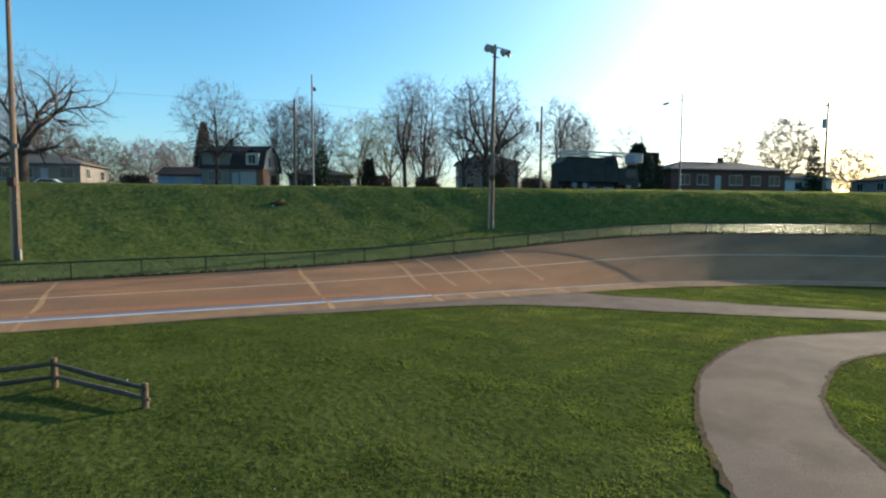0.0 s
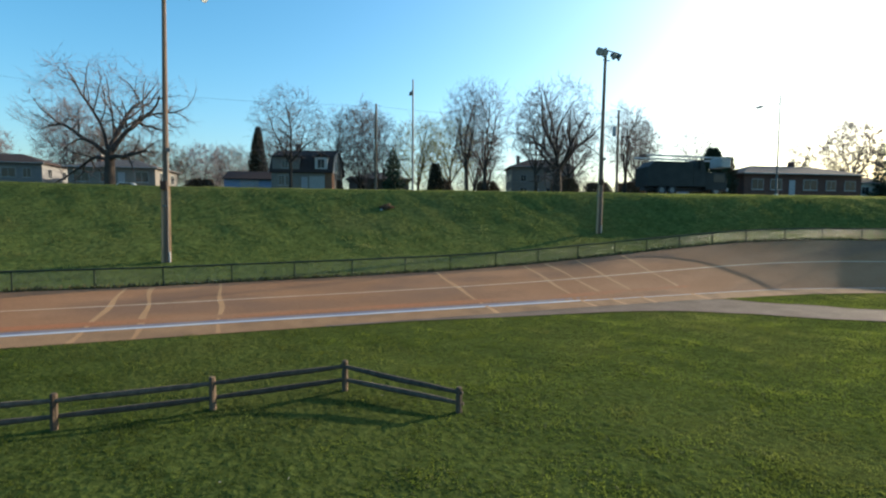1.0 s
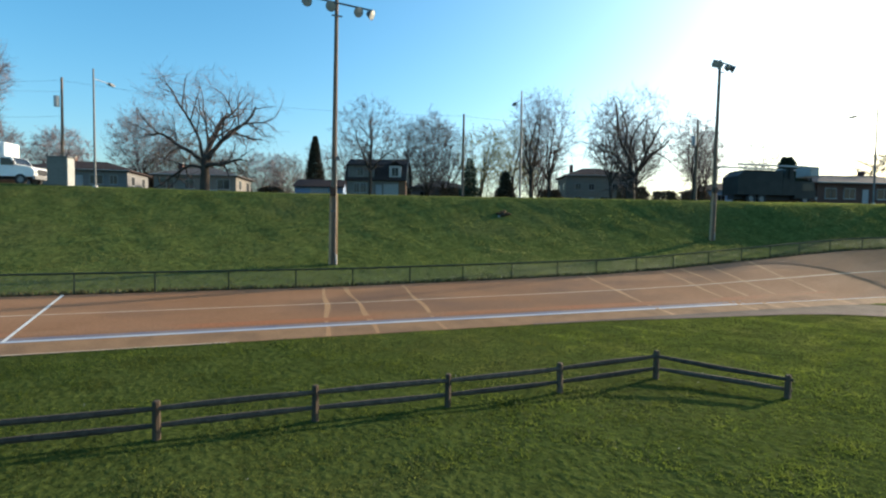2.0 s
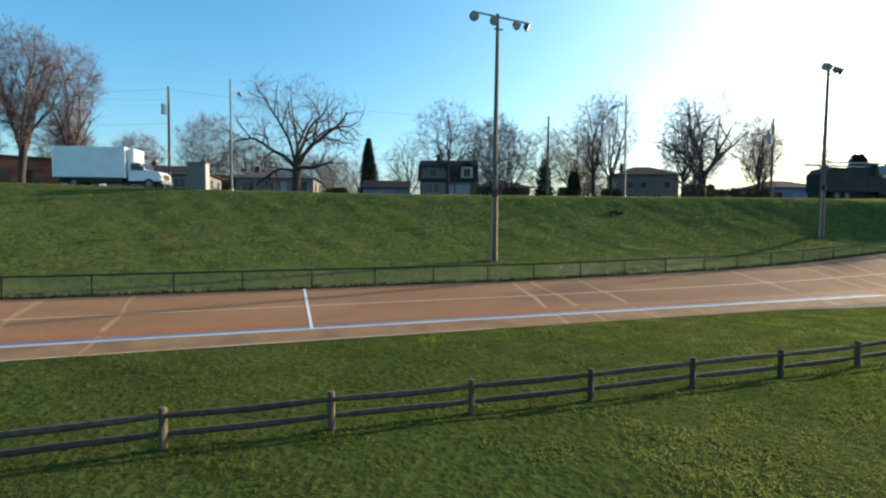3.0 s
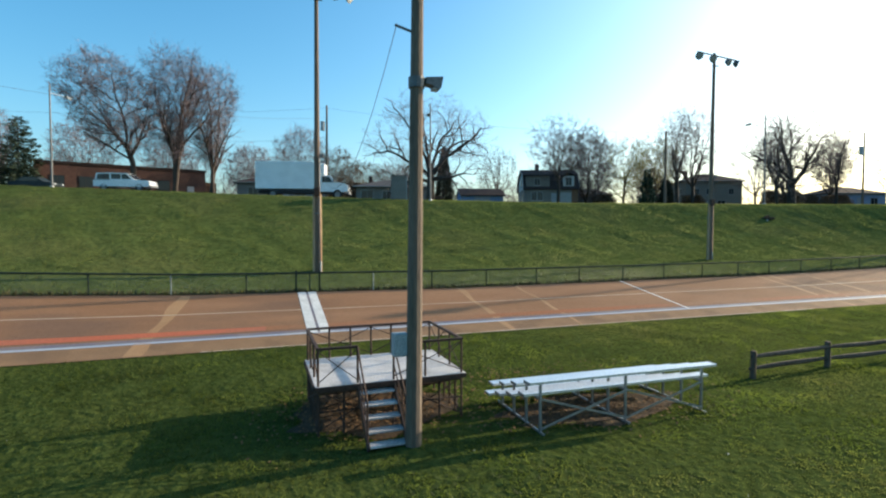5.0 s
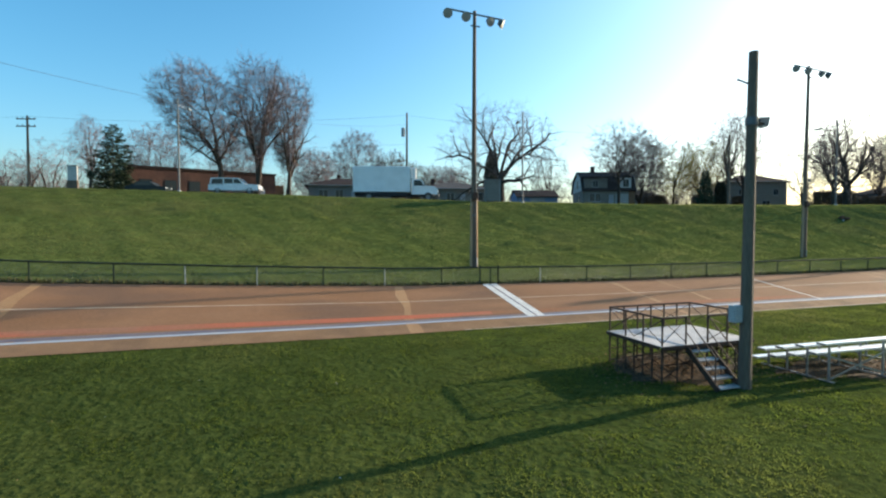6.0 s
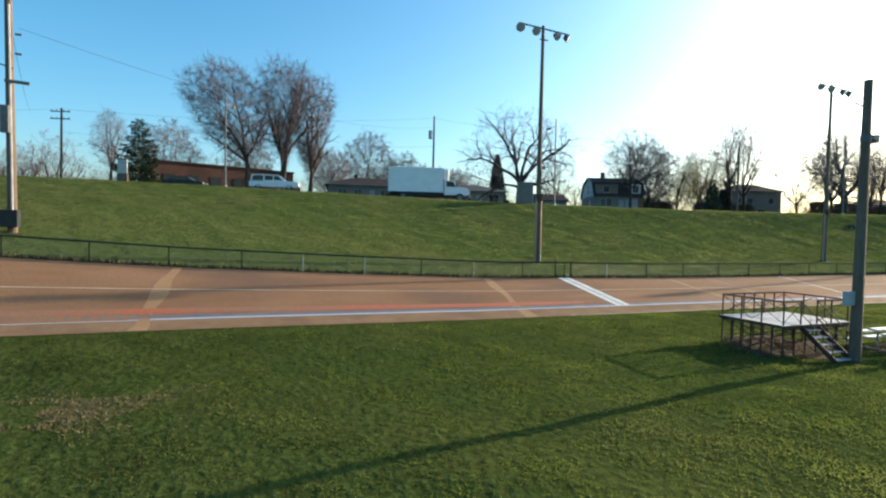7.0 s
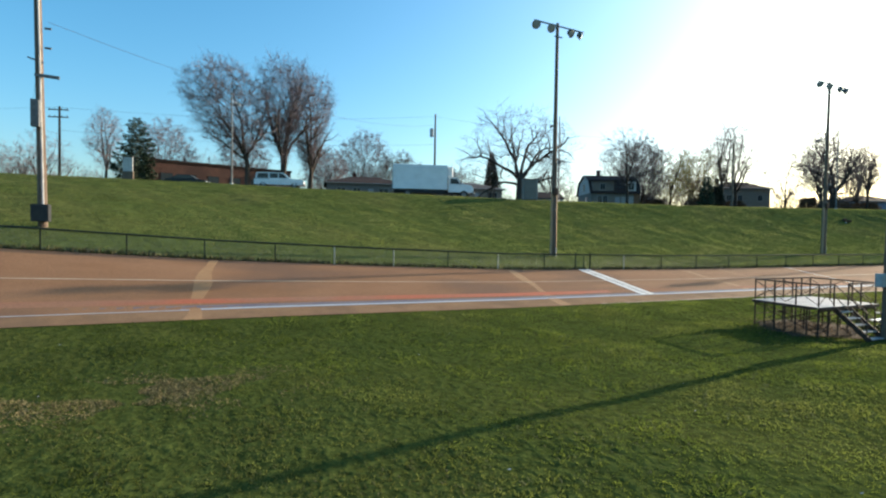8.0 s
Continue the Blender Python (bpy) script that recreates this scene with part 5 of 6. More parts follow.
def gable_end(parent, outline, x0, x1, material):
    """A thick end wall filling an outline of (y, z) points."""
    bm = B()
    a = [bm.verts.new((x0, y, z)) for y, z in outline]
    b = [bm.verts.new((x1, y, z)) for y, z in outline]
    n = len(outline)
    for i in range(n):
        bm.faces.new((a[i], a[(i + 1) % n], b[(i + 1) % n], b[i]))
    bm.faces.new(a[::-1])
    bm.faces.new(b)
    bmesh.ops.recalc_face_normals(bm, faces=bm.faces[:])
    return part("gable", bm, material, parent)


def house(x, y, label, sink=0.0, turn=0.0):
    lift = 0.016 * (y + SLANT * x - 45.4)
    return thing("house", pose(x, y, lz(x, y) - sink + lift, 0, 0, ROAD_TURN + turn), label, "house", "houses across the street")


def chimney(parent, x, y, z0, z1):
    c = part("chimney", box(B(), x - 0.3, y - 0.3, z0, x + 0.3, y + 0.3, z1), M_BRICK, parent)
    part("cap", box(B(), x - 0.36, y - 0.36, z1, x + 0.36, y + 0.36, z1 + 0.1), M_KERB, c)


def gambrel_house():
    h = house(1.1, 81.4, "gambrel-roofed house with pale siding, dormer and garage", -0.2, -7)
    w, d = 8.3, 8.6
    walls(h, w, d, 2.75, M_TANSIDE)
    prof = [(-4.55, 2.6), (-3.2, 4.95), (0, 6.1), (3.2, 4.95), (4.55, 2.6)]
    roof_shell(h, prof, -w / 2 - 0.25, w / 2 + 0.25, M_SHINGLE)
    inner_ = [(-4.28, 2.75), (-3.1, 4.86), (0, 5.95), (3.1, 4.86), (4.28, 2.75)]
    gable_end(h, inner_, -w / 2 + 0.002, -w / 2 + 0.2, M_SIDING)
    gable_end(h, inner_, w / 2 - 0.2, w / 2 - 0.002, M_SIDING)
    for x in (-w / 2 - 0.28, w / 2 + 0.25):
        for (ya, za), (yb, zb) in zip(prof, prof[1:]):
            part("rake_board", plank(B(), (x + 0.015, ya, za + 0.03), (x + 0.015, yb, zb + 0.03), 0.05, 0.2), M_TRIM, h)
    part("brick_corner", box(B(), w / 2 - 0.9, -d / 2 - 0.06, -1.0, w / 2 + 0.08, -d / 2 + 1.6, 2.6), M_TANBRICK, h, "orange brick corner")
    bay = part("front_bay", box(B(), -w / 2 + 0.2, -d / 2 - 0.12, -1.0, -0.25, -d / 2 + 1.6, 4.75), M_TANSIDE, h, "two-storey tan bay")
    part("bay_roof", box(B(), -w / 2 - 0.05, -d / 2 - 0.4, 4.752, -0.05, -d / 2 + 1.7, 4.9), M_SHINGLE, bay)
    dm = part("dormer", box(B(), 1.9, -d / 2 - 0.1, 3.0, 3.6, -1.6, 4.75), M_SIDING, h, "white dormer")
    part("dormer_roof", prism(B(), [(1.7, 4.7), (2.75, 5.25), (3.8, 4.7), (3.8, 4.82), (2.75, 5.39), (1.7, 4.82)], -d / 2 - 0.3, -1.2), M_SHINGLE, dm)
    part("dormer_pane", box(B(), 2.3, -d / 2 - 0.14, 3.3, 3.2, -d / 2 - 0.102, 4.45), M_PANE, dm)
    part("mullion", box(B(), 2.72, -d / 2 - 0.16, 3.3, 2.78, -d / 2 - 0.142, 4.45), M_TRIM, dm)
    for x in (-2.7, -1.75):
        window(h, x, -d / 2 - 0.12, 0.95, 0.7, 1.25)
    window(h, -2.2, -d / 2 - 0.12, 3.3, 0.8, 1.0)
    window(h, w / 2, -1.0, 3.2, 0.8, 1.2, 1, True)
    window(h, w / 2, 1.2, 0.9, 0.9, 1.2, 1, True)
    window(h, -w / 2, 0.0, 3.4, 0.9, 1.2, -1, True)
    window(h, -w / 2, -1.4, 0.9, 0.9, 1.2, -1, True)
    part("garage_door", box(B(), 1.1, -d / 2 - 0.06, 0.0, 3.2, -d / 2 - 0.003, 2.15), M_TRIM, h, "white garage door")
    part("front_door", box(B(), 0.0, -d / 2 - 0.06, 0.0, 0.85, -d / 2 - 0.003, 2.05), M_DOOR, h)
    chimney(h, -1.6, 0.2, 5.4, 7.1)


def hip_house(x, y, w, d, eave, rise, wall_m, roof_m, label, wins, door=None, storeys=1, sink=0.0, turn=0.0, chim=None):
    h = house(x, y, label, sink, turn)
    walls(h, w, d, eave, wall_m)
    hip_roof(h, w, d, eave, rise, 0.5, roof_m)
    for (wx, wz, ww, wh) in wins:
        window(h, wx, -d / 2, wz, ww, wh)
    for s in range(storeys):
        for yy in (-d / 4, d / 4):
            window(h, w / 2, yy, 0.9 + 2.8 * s, 1.0, 1.2, 1, True)
            window(h, -w / 2, yy, 0.9 + 2.8 * s, 1.0, 1.2, -1, True)
    if door is not None:
        part("front_door", box(B(), door - 0.45, -d / 2 - 0.06, 0, door + 0.45, -d / 2 - 0.003, 2.05), M_DOOR, h)
    if chim:
        chimney(h, chim, 0.3, eave + rise * 0.4, eave + rise + 0.6)
    part("gutter", box(B(), -w / 2 - 0.5, -d / 2 - 0.6, eave + 0.02, w / 2 + 0.5, -d / 2 - 0.51, eave + 0.14), M_TRIM, h)
    return h


gambrel_house()
hip_house(48.0, 93.2, 11.8, 8.4, 6.2, 2.0, M_TANSIDE, M_SHINGLE, "two-storey hip-roofed house with tan siding behind an oak", [(-3.6, 0.8, 1.3, 1.4), (-1.0, 3.5, 1.0, 1.2), (1.6, 0.8, 1.6, 1.4), (3.6, 3.5, 1.0, 1.2), (-3.6, 3.5, 1.0, 1.2)], -1.0, 2, 0.1, -7, chim=-4.0)
hip_house(-39.9, 96.6, 13.6, 8.5, 2.75, 1.7, M_GREYSIDE, M_SHINGLE, "low ranch house with grey siding and a dark hip roof", [(-4.4, 0.9, 1.4, 1.2), (-1.8, 0.9, 1.2, 1.2), (2.8, 0.9, 1.6, 1.2), (5.0, 0.9, 0.9, 1.2)], 0.6, 1, -0.4, 6, chim=-2.0)
hip_house(-23.4, 89.2, 11.0, 8.0, 2.6, 1.5, M_TANSIDE, M_GREYROOF, "low ranch house with tan siding and a grey roof", [(-3.8, 0.8, 1.8, 1.3), (-0.8, 0.8, 1.2, 1.2), (3.8, 0.8, 1.6, 1.3)], 1.2, 1, -0.3, chim=-3.5)
hip_house(64.4, 54.6, 18.0, 8.5, 2.8, 1.6, M_BRICK, M_GREYROOF, "long low brick ranch house with a grey roof", [(-7.0, 0.8, 1.6, 1.3), (-4.2, 0.8, 1.6, 1.3), (1.0, 0.8, 2.0, 1.3), (4.2, 0.8, 1.4, 1.2), (7.2, 0.8, 1.6, 1.2)], -1.8, 1, -0.3, chim=2.0)
hip_house(95.4, 61.2, 8.8, 7.0, 2.6, 1.4, M_SIDING, M_GREYROOF, "small white house with a grey roof", [(-2.6, 0.8, 1.3, 1.2), (2.4, 0.8, 1.3, 1.2)], 0.0, 1, -0.3)
hip_house(103.0, 49.6, 9.0, 7.0, 2.5, 1.3, M_GREYSIDE, M_SHINGLE, "low grey house at the end of the street", [(-2.6, 0.8, 1.3, 1.2), (2.4, 0.8, 1.3, 1.2)], 0.0, 1)
hip_house(62.0, 74.0, 11.0, 8.0, 2.8, 1.6, M_BLUESIDE, M_SHINGLE, "low house hidden behind bare trees", [(-3.0, 0.8, 1.3, 1.2), (3.0, 0.8, 1.3, 1.2)], 0.0, 1)
hip_house(14.5, 92.0, 10.0, 8.0, 2.7, 1.5, M_GREYSIDE, M_GREYROOF, "grey house behind bare trees", [(-3.0, 0.8, 1.3, 1.2), (3.0, 0.8, 1.3, 1.2)], 0.0, 1)


def blue_garage():
    g = house(-6.1, 92.6, "low garage with faded blue siding and a dark roof")
    w, d = 7.6, 6.0
    walls(g, w, d, 2.3, M_BLUESIDE)
    roof_shell(g, [(-3.4, 2.2), (0, 3.6), (3.4, 2.2)], -w / 2 - 0.2, w / 2 + 0.2, M_SHINGLE)
    gable_end(g, [(-2.95, 2.3), (0, 3.5), (2.95, 2.3)], w / 2 - 0.2, w / 2 - 0.002, M_BLUESIDE)
    gable_end(g, [(-2.95, 2.3), (0, 3.5), (2.95, 2.3)], -w / 2 + 0.002, -w / 2 + 0.2, M_BLUESIDE)
    part("garage_door", box(B(), -1.4, -d / 2 - 0.05, 0, 1.4, -d / 2 - 0.003, 2.1), M_DOOR, g)


blue_garage()


def brick_building():
    b = thing("brick_building", pose(-64.75, 102.7, lz(-66.6, 99.0) + 0.3, 0, 0, 18.0), "long low dark-red brick building with a flat roof", "building")
    w, d, h = 22.4, 11.0, 4.85
    walls(b, w, d, h, M_BRICK)
    part("roof", box(B(), -w / 2 - 0.1, -d / 2 - 0.1, h, w / 2 + 0.1, d / 2 + 0.1, h + 0.12), M_GREYROOF, b)
    part("coping", box(B(), -w / 2 - 0.14, -d / 2 - 0.16, h + 0.0, w / 2 + 0.14, -d / 2 - 0.11, h + 0.32), M_SHINGLE, b)
    part("end_wing", box(B(), w / 2 + 0.003, -d / 2 + 2.0, -1.0, w / 2 + 2.2, d / 2 - 2, 3.4), M_TANBRICK, b, "lower orange brick wing")
    for i in range(5):
        window(b, -8.6 + i * 3.4, -d / 2, 1.6, 1.6, 1.5, trim=M_SHINGLE)
    part("service_door", box(B(), 8.4, -d / 2 - 0.05, 0.3, 9.4, -d / 2 - 0.003, 2.4), M_DOOR, b)


brick_building()


def sign_panel():
    x, y = -71.0, 63.6
    t = thing("sign_panel", pose(x, y, lz(x, y), 0, 0, ROAD_TURN), "small pale sign panel on a dark timber base", "sign")
    part("panel", box(B(), -0.45, -0.06, 0.75, 0.45, 0.06, 2.1, 0.02), M_SIDING, t)
    part("base", box(B(), -0.5, -0.12, -0.3, 0.5, 0.12, 0.75, 0.02), M_OLDPOLE, t)
    part("cap", box(B(), -0.5, -0.1, 2.102, 0.5, 0.1, 2.18), M_TANSIDE, t)


sign_panel()


def cabinet():
    x, y = -31.4, 54.8
    c = thing("utility_shed", pose(x, y, lz(x, y), 0, 0, ROAD_TURN), "small grey utility shed with a pale end, by the street", "shed")
    part("body", box(B(), -0.75, -0.45, -0.3, 0.7, 0.45, 2.2), M_TANSIDE, c)
    part("door", box(B(), -0.6, -0.48, 0.05, 0.5, -0.453, 2.05), M_TANSIDE, c)
    part("end_panel", box(B(), 0.703, -0.45, -0.1, 0.78, 0.45, 2.15), M_TRIM, c, "white end panel")
    part("lid", box(B(), -0.82, -0.52, 2.2, 0.84, 0.52, 2.28), M_GREYSIDE, c)


cabinet()


# ---- street furniture ----
def street_lamp(x, y, h=9.2):
    t = thing("street_lamp", pose(x, y, lz(x, y), 0, 0, ROAD_TURN), "slim grey street lamp with a short arm over the road", "street lamp", "street lamps along the bank top")
    part("pole", tube(B(), (0, 0, -0.1), (0, 0, h), 0.095, 0.06, 10), M_LAMPGREY, t)
    part("arm", tube(B(), (0, 0, h - 0.75), (0, 2.3, h - 0.55), 0.035, 0.03, 6), M_GALV, t)
    hd = part("lamp_head", prism(B(), [(-0.15, h - 0.62), (0.15, h - 0.62), (0.11, h - 0.46), (-0.11, h - 0.46)], 2.2, 2.95), M_LAMPGREY, t)
    part("lens", box(B(), -0.11, 2.35, h - 0.66, 0.11, 2.85, h - 0.622), M_LENS, hd)
    part("base_plate", tube(B(), (0, 0, -0.05), (0, 0, 0.12), 0.17, n=10), M_GALV, t)


for x, y in ((-61.7, 62.4), (-28.7, 53.25), (4.72, 45.1), (37.5, 36.4)):
    street_lamp(x, y)


def utility_pole(x, y, top, arms, transformer, label):
    z = lz(x, y)
    h = top - z
    t = thing("utility_pole", pose(x, y, z, 0, 0, ROAD_TURN), label, "utility pole", "utility poles across the street")
    wood_pole(t, h, 0.17, 0.11, M_OLDPOLE, (0.006, 0))
    for k in range(arms):
        zz = h - 0.45 - 0.9 * k
        part("crossarm", plank(B(), (-1.15, -0.14, zz), (1.15, -0.14, zz), 0.1, 0.12), M_OLDPOLE, t)
        for xx in (-1.0, -0.4, 0.4, 1.0):
            part("insulator", tube(B(), (xx, -0.14, zz + 0.06), (xx, -0.14, zz + 0.24), 0.045, n=6), M_LAMPGREY, t)
    if transformer:
        part("transformer", tube(B(), (-0.42, -0.1, h - 3.1), (-0.42, -0.1, h - 2.0), 0.27, n=12), M_BOX, t, "grey drum transformer")
    return t


utility_pole(-36.1, 71.9, 19.7, 0, True, "wooden utility pole with a drum transformer")
utility_pole(-81.6, 82.7, 18.5, 2, False, "wooden utility pole with double crossarms")
utility_pole(64.0, 38.6, 18.0, 1, True, "wooden utility pole with a crossarm and transformer")
utility_pole(5.3, 59.4, 17.0, 0, False, "wooden utility pole among bare trees")
utility_pole(33.2, 53.0, 17.5, 0, True, "wooden utility pole among bare trees")
for a, b in (((-81.6, 82.7, 18.4), (-36.1, 71.9, 19.4)), ((-36.1, 71.9, 19.4), (5.3, 59.4, 16.8)), ((5.3, 59.4, 16.8), (33.2, 53.0, 17.3)), ((33.2, 53.0, 17.3), (64.0, 38.6, 17.8)), ((-81.6, 82.7, 15.6), (-36.1, 71.9, 15.6)), ((-125.0, 92.0, 17.6), (-81.6, 82.7, 18.4))):
    cable("overhead_cable", a, b, 0.8, 0.009, "thin black overhead cable between utility poles")


# ---- vehicles standing in the street ----
def wheel(parent, x, y, r, wd):
    bm = B()
    n = 18
    prof = ((-wd / 2, r * 0.6), (-wd / 2, r * 0.93), (-wd / 2 + 0.03, r), (wd / 2 - 0.03, r), (wd / 2, r * 0.93), (wd / 2, r * 0.6))
    rings = [[bm.verts.new((x + b * math.cos(t), y + a, r + b * math.sin(t))) for t in (2 * math.pi * i / n for i in range(n))] for a, b in prof]
    for a, b in zip(rings, rings[1:] + rings[:1]):
        for i in range(n):
            bm.faces.new((a[i], a[(i + 1) % n], b[(i + 1) % n], b[i]))
    bmesh.ops.recalc_face_normals(bm, faces=bm.faces[:])
    w_ = part("wheel", bm, M_BLACK, parent)
    part("rim", tube(B(), (x, y - wd * 0.3, r), (x, y + wd * 0.3, r), r * 0.59, n=14), M_RIM, w_)


def on_road(x, off):
    px, py = road_pt(x, off)
    return pose(px, py, lz(px, py) + 0.03, 0, 0, ROAD_TURN)


def box_truck(x):
    t = thing("box_truck", on_road(x, 6.5), "white box truck with a bonneted cab, on the street", "truck")
    bx = part("cargo_box", box(B(), -4.6, -1.25, 1.0, 1.75, 1.25, 3.85, 0.04), M_TRUCKWHITE, t, "plain white cargo box")
    for xx in (-4.58, 1.72):
        part("corner_post", box(B(), xx - 0.03, -1.28, 0.98, xx + 0.03, -1.251, 3.86), M_ALU, bx)
    part("rear_door", box(B(), -4.66, -1.15, 1.05, -4.603, 1.15, 3.75), M_TRIM, bx)
    part("chassis", box(B(), -4.5, -0.5, 0.55, 4.3, 0.5, 0.98), M_CHASSIS, t)
    part("side_skirt", box(B(), -2.6, -1.1, 0.6, 1.4, -0.95, 0.98), M_CHASSIS, t)
    part("reefer_unit", box(B(), 1.76, -0.95, 2.5, 2.45, 0.95, 3.75, 0.08), M_TRUCKWHITE, t, "white refrigeration unit")
    cab = part("cab", prism(B(), [(1.9, 0.75), (4.75, 0.75), (4.9, 0.95), (4.85, 1.35), (4.6, 1.6), (3.45, 1.78), (3.0, 2.45), (1.9, 2.5)], -1.05, 1.05), M_TRUCKWHITE, t)
    part("side_window", prism(B(), [(2.15, 1.72), (3.28, 1.72), (2.92, 2.32), (2.15, 2.36)], -1.066, -1.052), M_PANE, cab)
    part("side_window", prism(B(), [(2.15, 1.72), (3.28, 1.72), (2.92, 2.32), (2.15, 2.36)], 1.052, 1.066), M_PANE, cab)
    part("windscreen", plank(B(), (3.44, 0, 1.82), (3.04, 0, 2.42), 1.85, 0.03), M_PANE, cab)
    part("bumper", box(B(), 4.75, -1.1, 0.5, 5.0, 1.1, 0.82, 0.03), M_RIM, t)
    part("grille", box(B(), 4.86, -0.55, 0.9, 4.93, 0.55, 1.4), M_CHASSIS, t)
    for s in (-1, 1):
        part("headlight", box(B(), 4.84, s * 0.8 - 0.17, 1.0, 4.94, s * 0.8 + 0.17, 1.28, 0.02), M_LENS, t)
        part("mirror", box(B(), 3.3, s * 1.28 - 0.08, 1.7, 3.4, s * 1.28 + 0.08, 2.1), M_CHASSIS, t)
        wheel(t, 3.75, s * 0.98, 0.48, 0.28)
        wheel(t, -2.9, s * 0.95, 0.48, 0.4)


def pickup(x):
    t = thing("pickup_truck", on_road(x, 5.0), "white pickup truck with a covered bed, on the street", "pickup truck")
    body = part("body", prism(B(), [(-2.6, 0.5), (2.55, 0.45), (2.68, 0.6), (2.65, 0.95), (2.5, 1.06), (1.2, 1.14), (-2.6, 1.12)], -0.92, 0.92), M_TRUCKWHITE, t)
    cab = part("cab", prism(B(), [(-2.5, 1.125), (1.25, 1.145), (0.55, 1.78), (-0.9, 1.84), (-2.35, 1.8)], -0.84, 0.84), M_TRUCKWHITE, t)
    for s in (-1, 1):
        y0, y1 = sorted((s * 0.842, s * 0.856))
        for q in ([(0.05, 1.2), (0.95, 1.2), (0.48, 1.68), (0.05, 1.7)], [(-0.95, 1.2), (-0.05, 1.2), (-0.05, 1.7), (-0.95, 1.72)], [(-2.3, 1.2), (-1.1, 1.2), (-1.1, 1.72), (-2.2, 1.7)]):
            part("side_window", prism(B(), q, y0, y1), M_PANE, cab)
        wheel(t, 1.7, s * 0.8, 0.38, 0.24)
        wheel(t, -1.65, s * 0.8, 0.38, 0.24)
        part("headlight", box(B(), 2.6, s * 0.7 - 0.16, 0.72, 2.7, s * 0.7 + 0.16, 0.92), M_LENS, body)
    part("windscreen", plank(B(), (1.2, 0, 1.2), (0.6, 0, 1.74), 1.5, 0.02), M_PANE, cab)
    part("bumper", box(B(), 2.6, -0.9, 0.42, 2.78, 0.9, 0.62, 0.02), M_RIM, body)
    part("bed_line", box(B(), -2.62, -0.93, 1.1, -0.98, -0.921, 1.16), M_CHASSIS, body)


def refuse_truck(x):
    t = thing("refuse_truck", on_road(x, 6.5), "dark refuse truck with a pale raised lifting arm, on the street", "truck")
    part("container", prism(B(), [(-4.4, 0.9), (0.6, 0.9), (0.6, 3.35), (-3.6, 3.45), (-4.4, 2.8)], -1.22, 1.22), M_DARKGREEN, t)
    part("hopper", prism(B(), [(0.65, 0.9), (2.0, 0.9), (2.0, 2.4), (1.75, 3.6), (0.95, 3.6), (0.65, 2.6)], -1.2, 1.2), M_DARKGREEN, t)
    cab = part("cab", prism(B(), [(2.05, 0.6), (4.35, 0.6), (4.45, 1.2), (4.2, 2.35), (2.05, 2.4)], -1.15, 1.15), M_DARKGREEN, t)
    for s in (-1, 1):
        y0, y1 = sorted((s * 1.152, s * 1.168))
        part("side_window", prism(B(), [(2.9, 1.4), (4.2, 1.4), (4.05, 2.15), (2.9, 2.2)], y0, y1), M_PANE, cab)
        part("lift_arm", plank(B(), (-4.6, s * 1.32, 3.98), (4.5, s * 1.32, 3.82), 0.14, 0.16), M_BOX, t, "pale steel lifting arm")
        part("arm_post", plank(B(), (1.3, s * 1.3, 2.6), (1.35, s * 1.3, 3.85), 0.12, 0.12), M_DARKGREEN, t)
        wheel(t, 3.3, s * 0.98, 0.5, 0.3)
        wheel(t, -1.6, s * 0.95, 0.5, 0.42)
        wheel(t, -2.75, s * 0.95, 0.5, 0.42)
    part("windscreen", plank(B(), (4.42, 0, 1.4), (4.25, 0, 2.2), 2.0, 0.02), M_PANE, cab)
    part("fork_box", box(B(), 3.9, -1.0, 2.95, 4.9, 1.0, 3.95, 0.05), M_BOX, t, "grey box carried on the forks")
    part("chassis", box(B(), -4.3, -0.5, 0.45, 4.2, 0.5, 0.88), M_CHASSIS, t)
    part("bumper", box(B(), 4.36, -1.15, 0.45, 4.6, 1.15, 0.8), M_RIM, t)


def sedan(place, paint, label):
    t = thing("car", place, label, "car")
    body = part("body", prism(B(), [(-2.25, 0.35), (2.2, 0.35), (2.3, 0.6), (2.1, 0.82), (1.1, 0.94), (-1.5, 0.98), (-2.2, 0.92), (-2.3, 0.6)], -0.88, 0.88), paint, t)
    cab = part("cabin", prism(B(), [(-1.7, 0.97), (1.15, 0.94), (0.45, 1.42), (-0.95, 1.45)], -0.76, 0.76), paint, t)
    for s in (-1, 1):
        y0, y1 = sorted((s * 0.762, s * 0.775))
        part("side_window", prism(B(), [(-1.4, 1.0), (0.9, 1.0), (0.38, 1.36), (-0.88, 1.39)], y0, y1), M_PANE, cab)
        wheel(t, 1.4, s * 0.78, 0.32, 0.2)
        wheel(t, -1.4, s * 0.78, 0.32, 0.2)
        part("headlight", box(B(), 2.2, s * 0.62 - 0.15, 0.62, 2.3, s * 0.62 + 0.15, 0.78), M_LENS, body)


box_truck(-41.3)
pickup(-58.0)
refuse_truck(32.4)
sedan(on_road(-69.0, 9.5), M_DARKGREEN, "dark parked saloon car on the street")
sedan(pose(-21.8, 81.6, lz(-21.8, 81.6) + 0.02, 0, 0, ROAD_TURN + 8), M_TRUCKWHITE, "white saloon car parked before a ranch house")


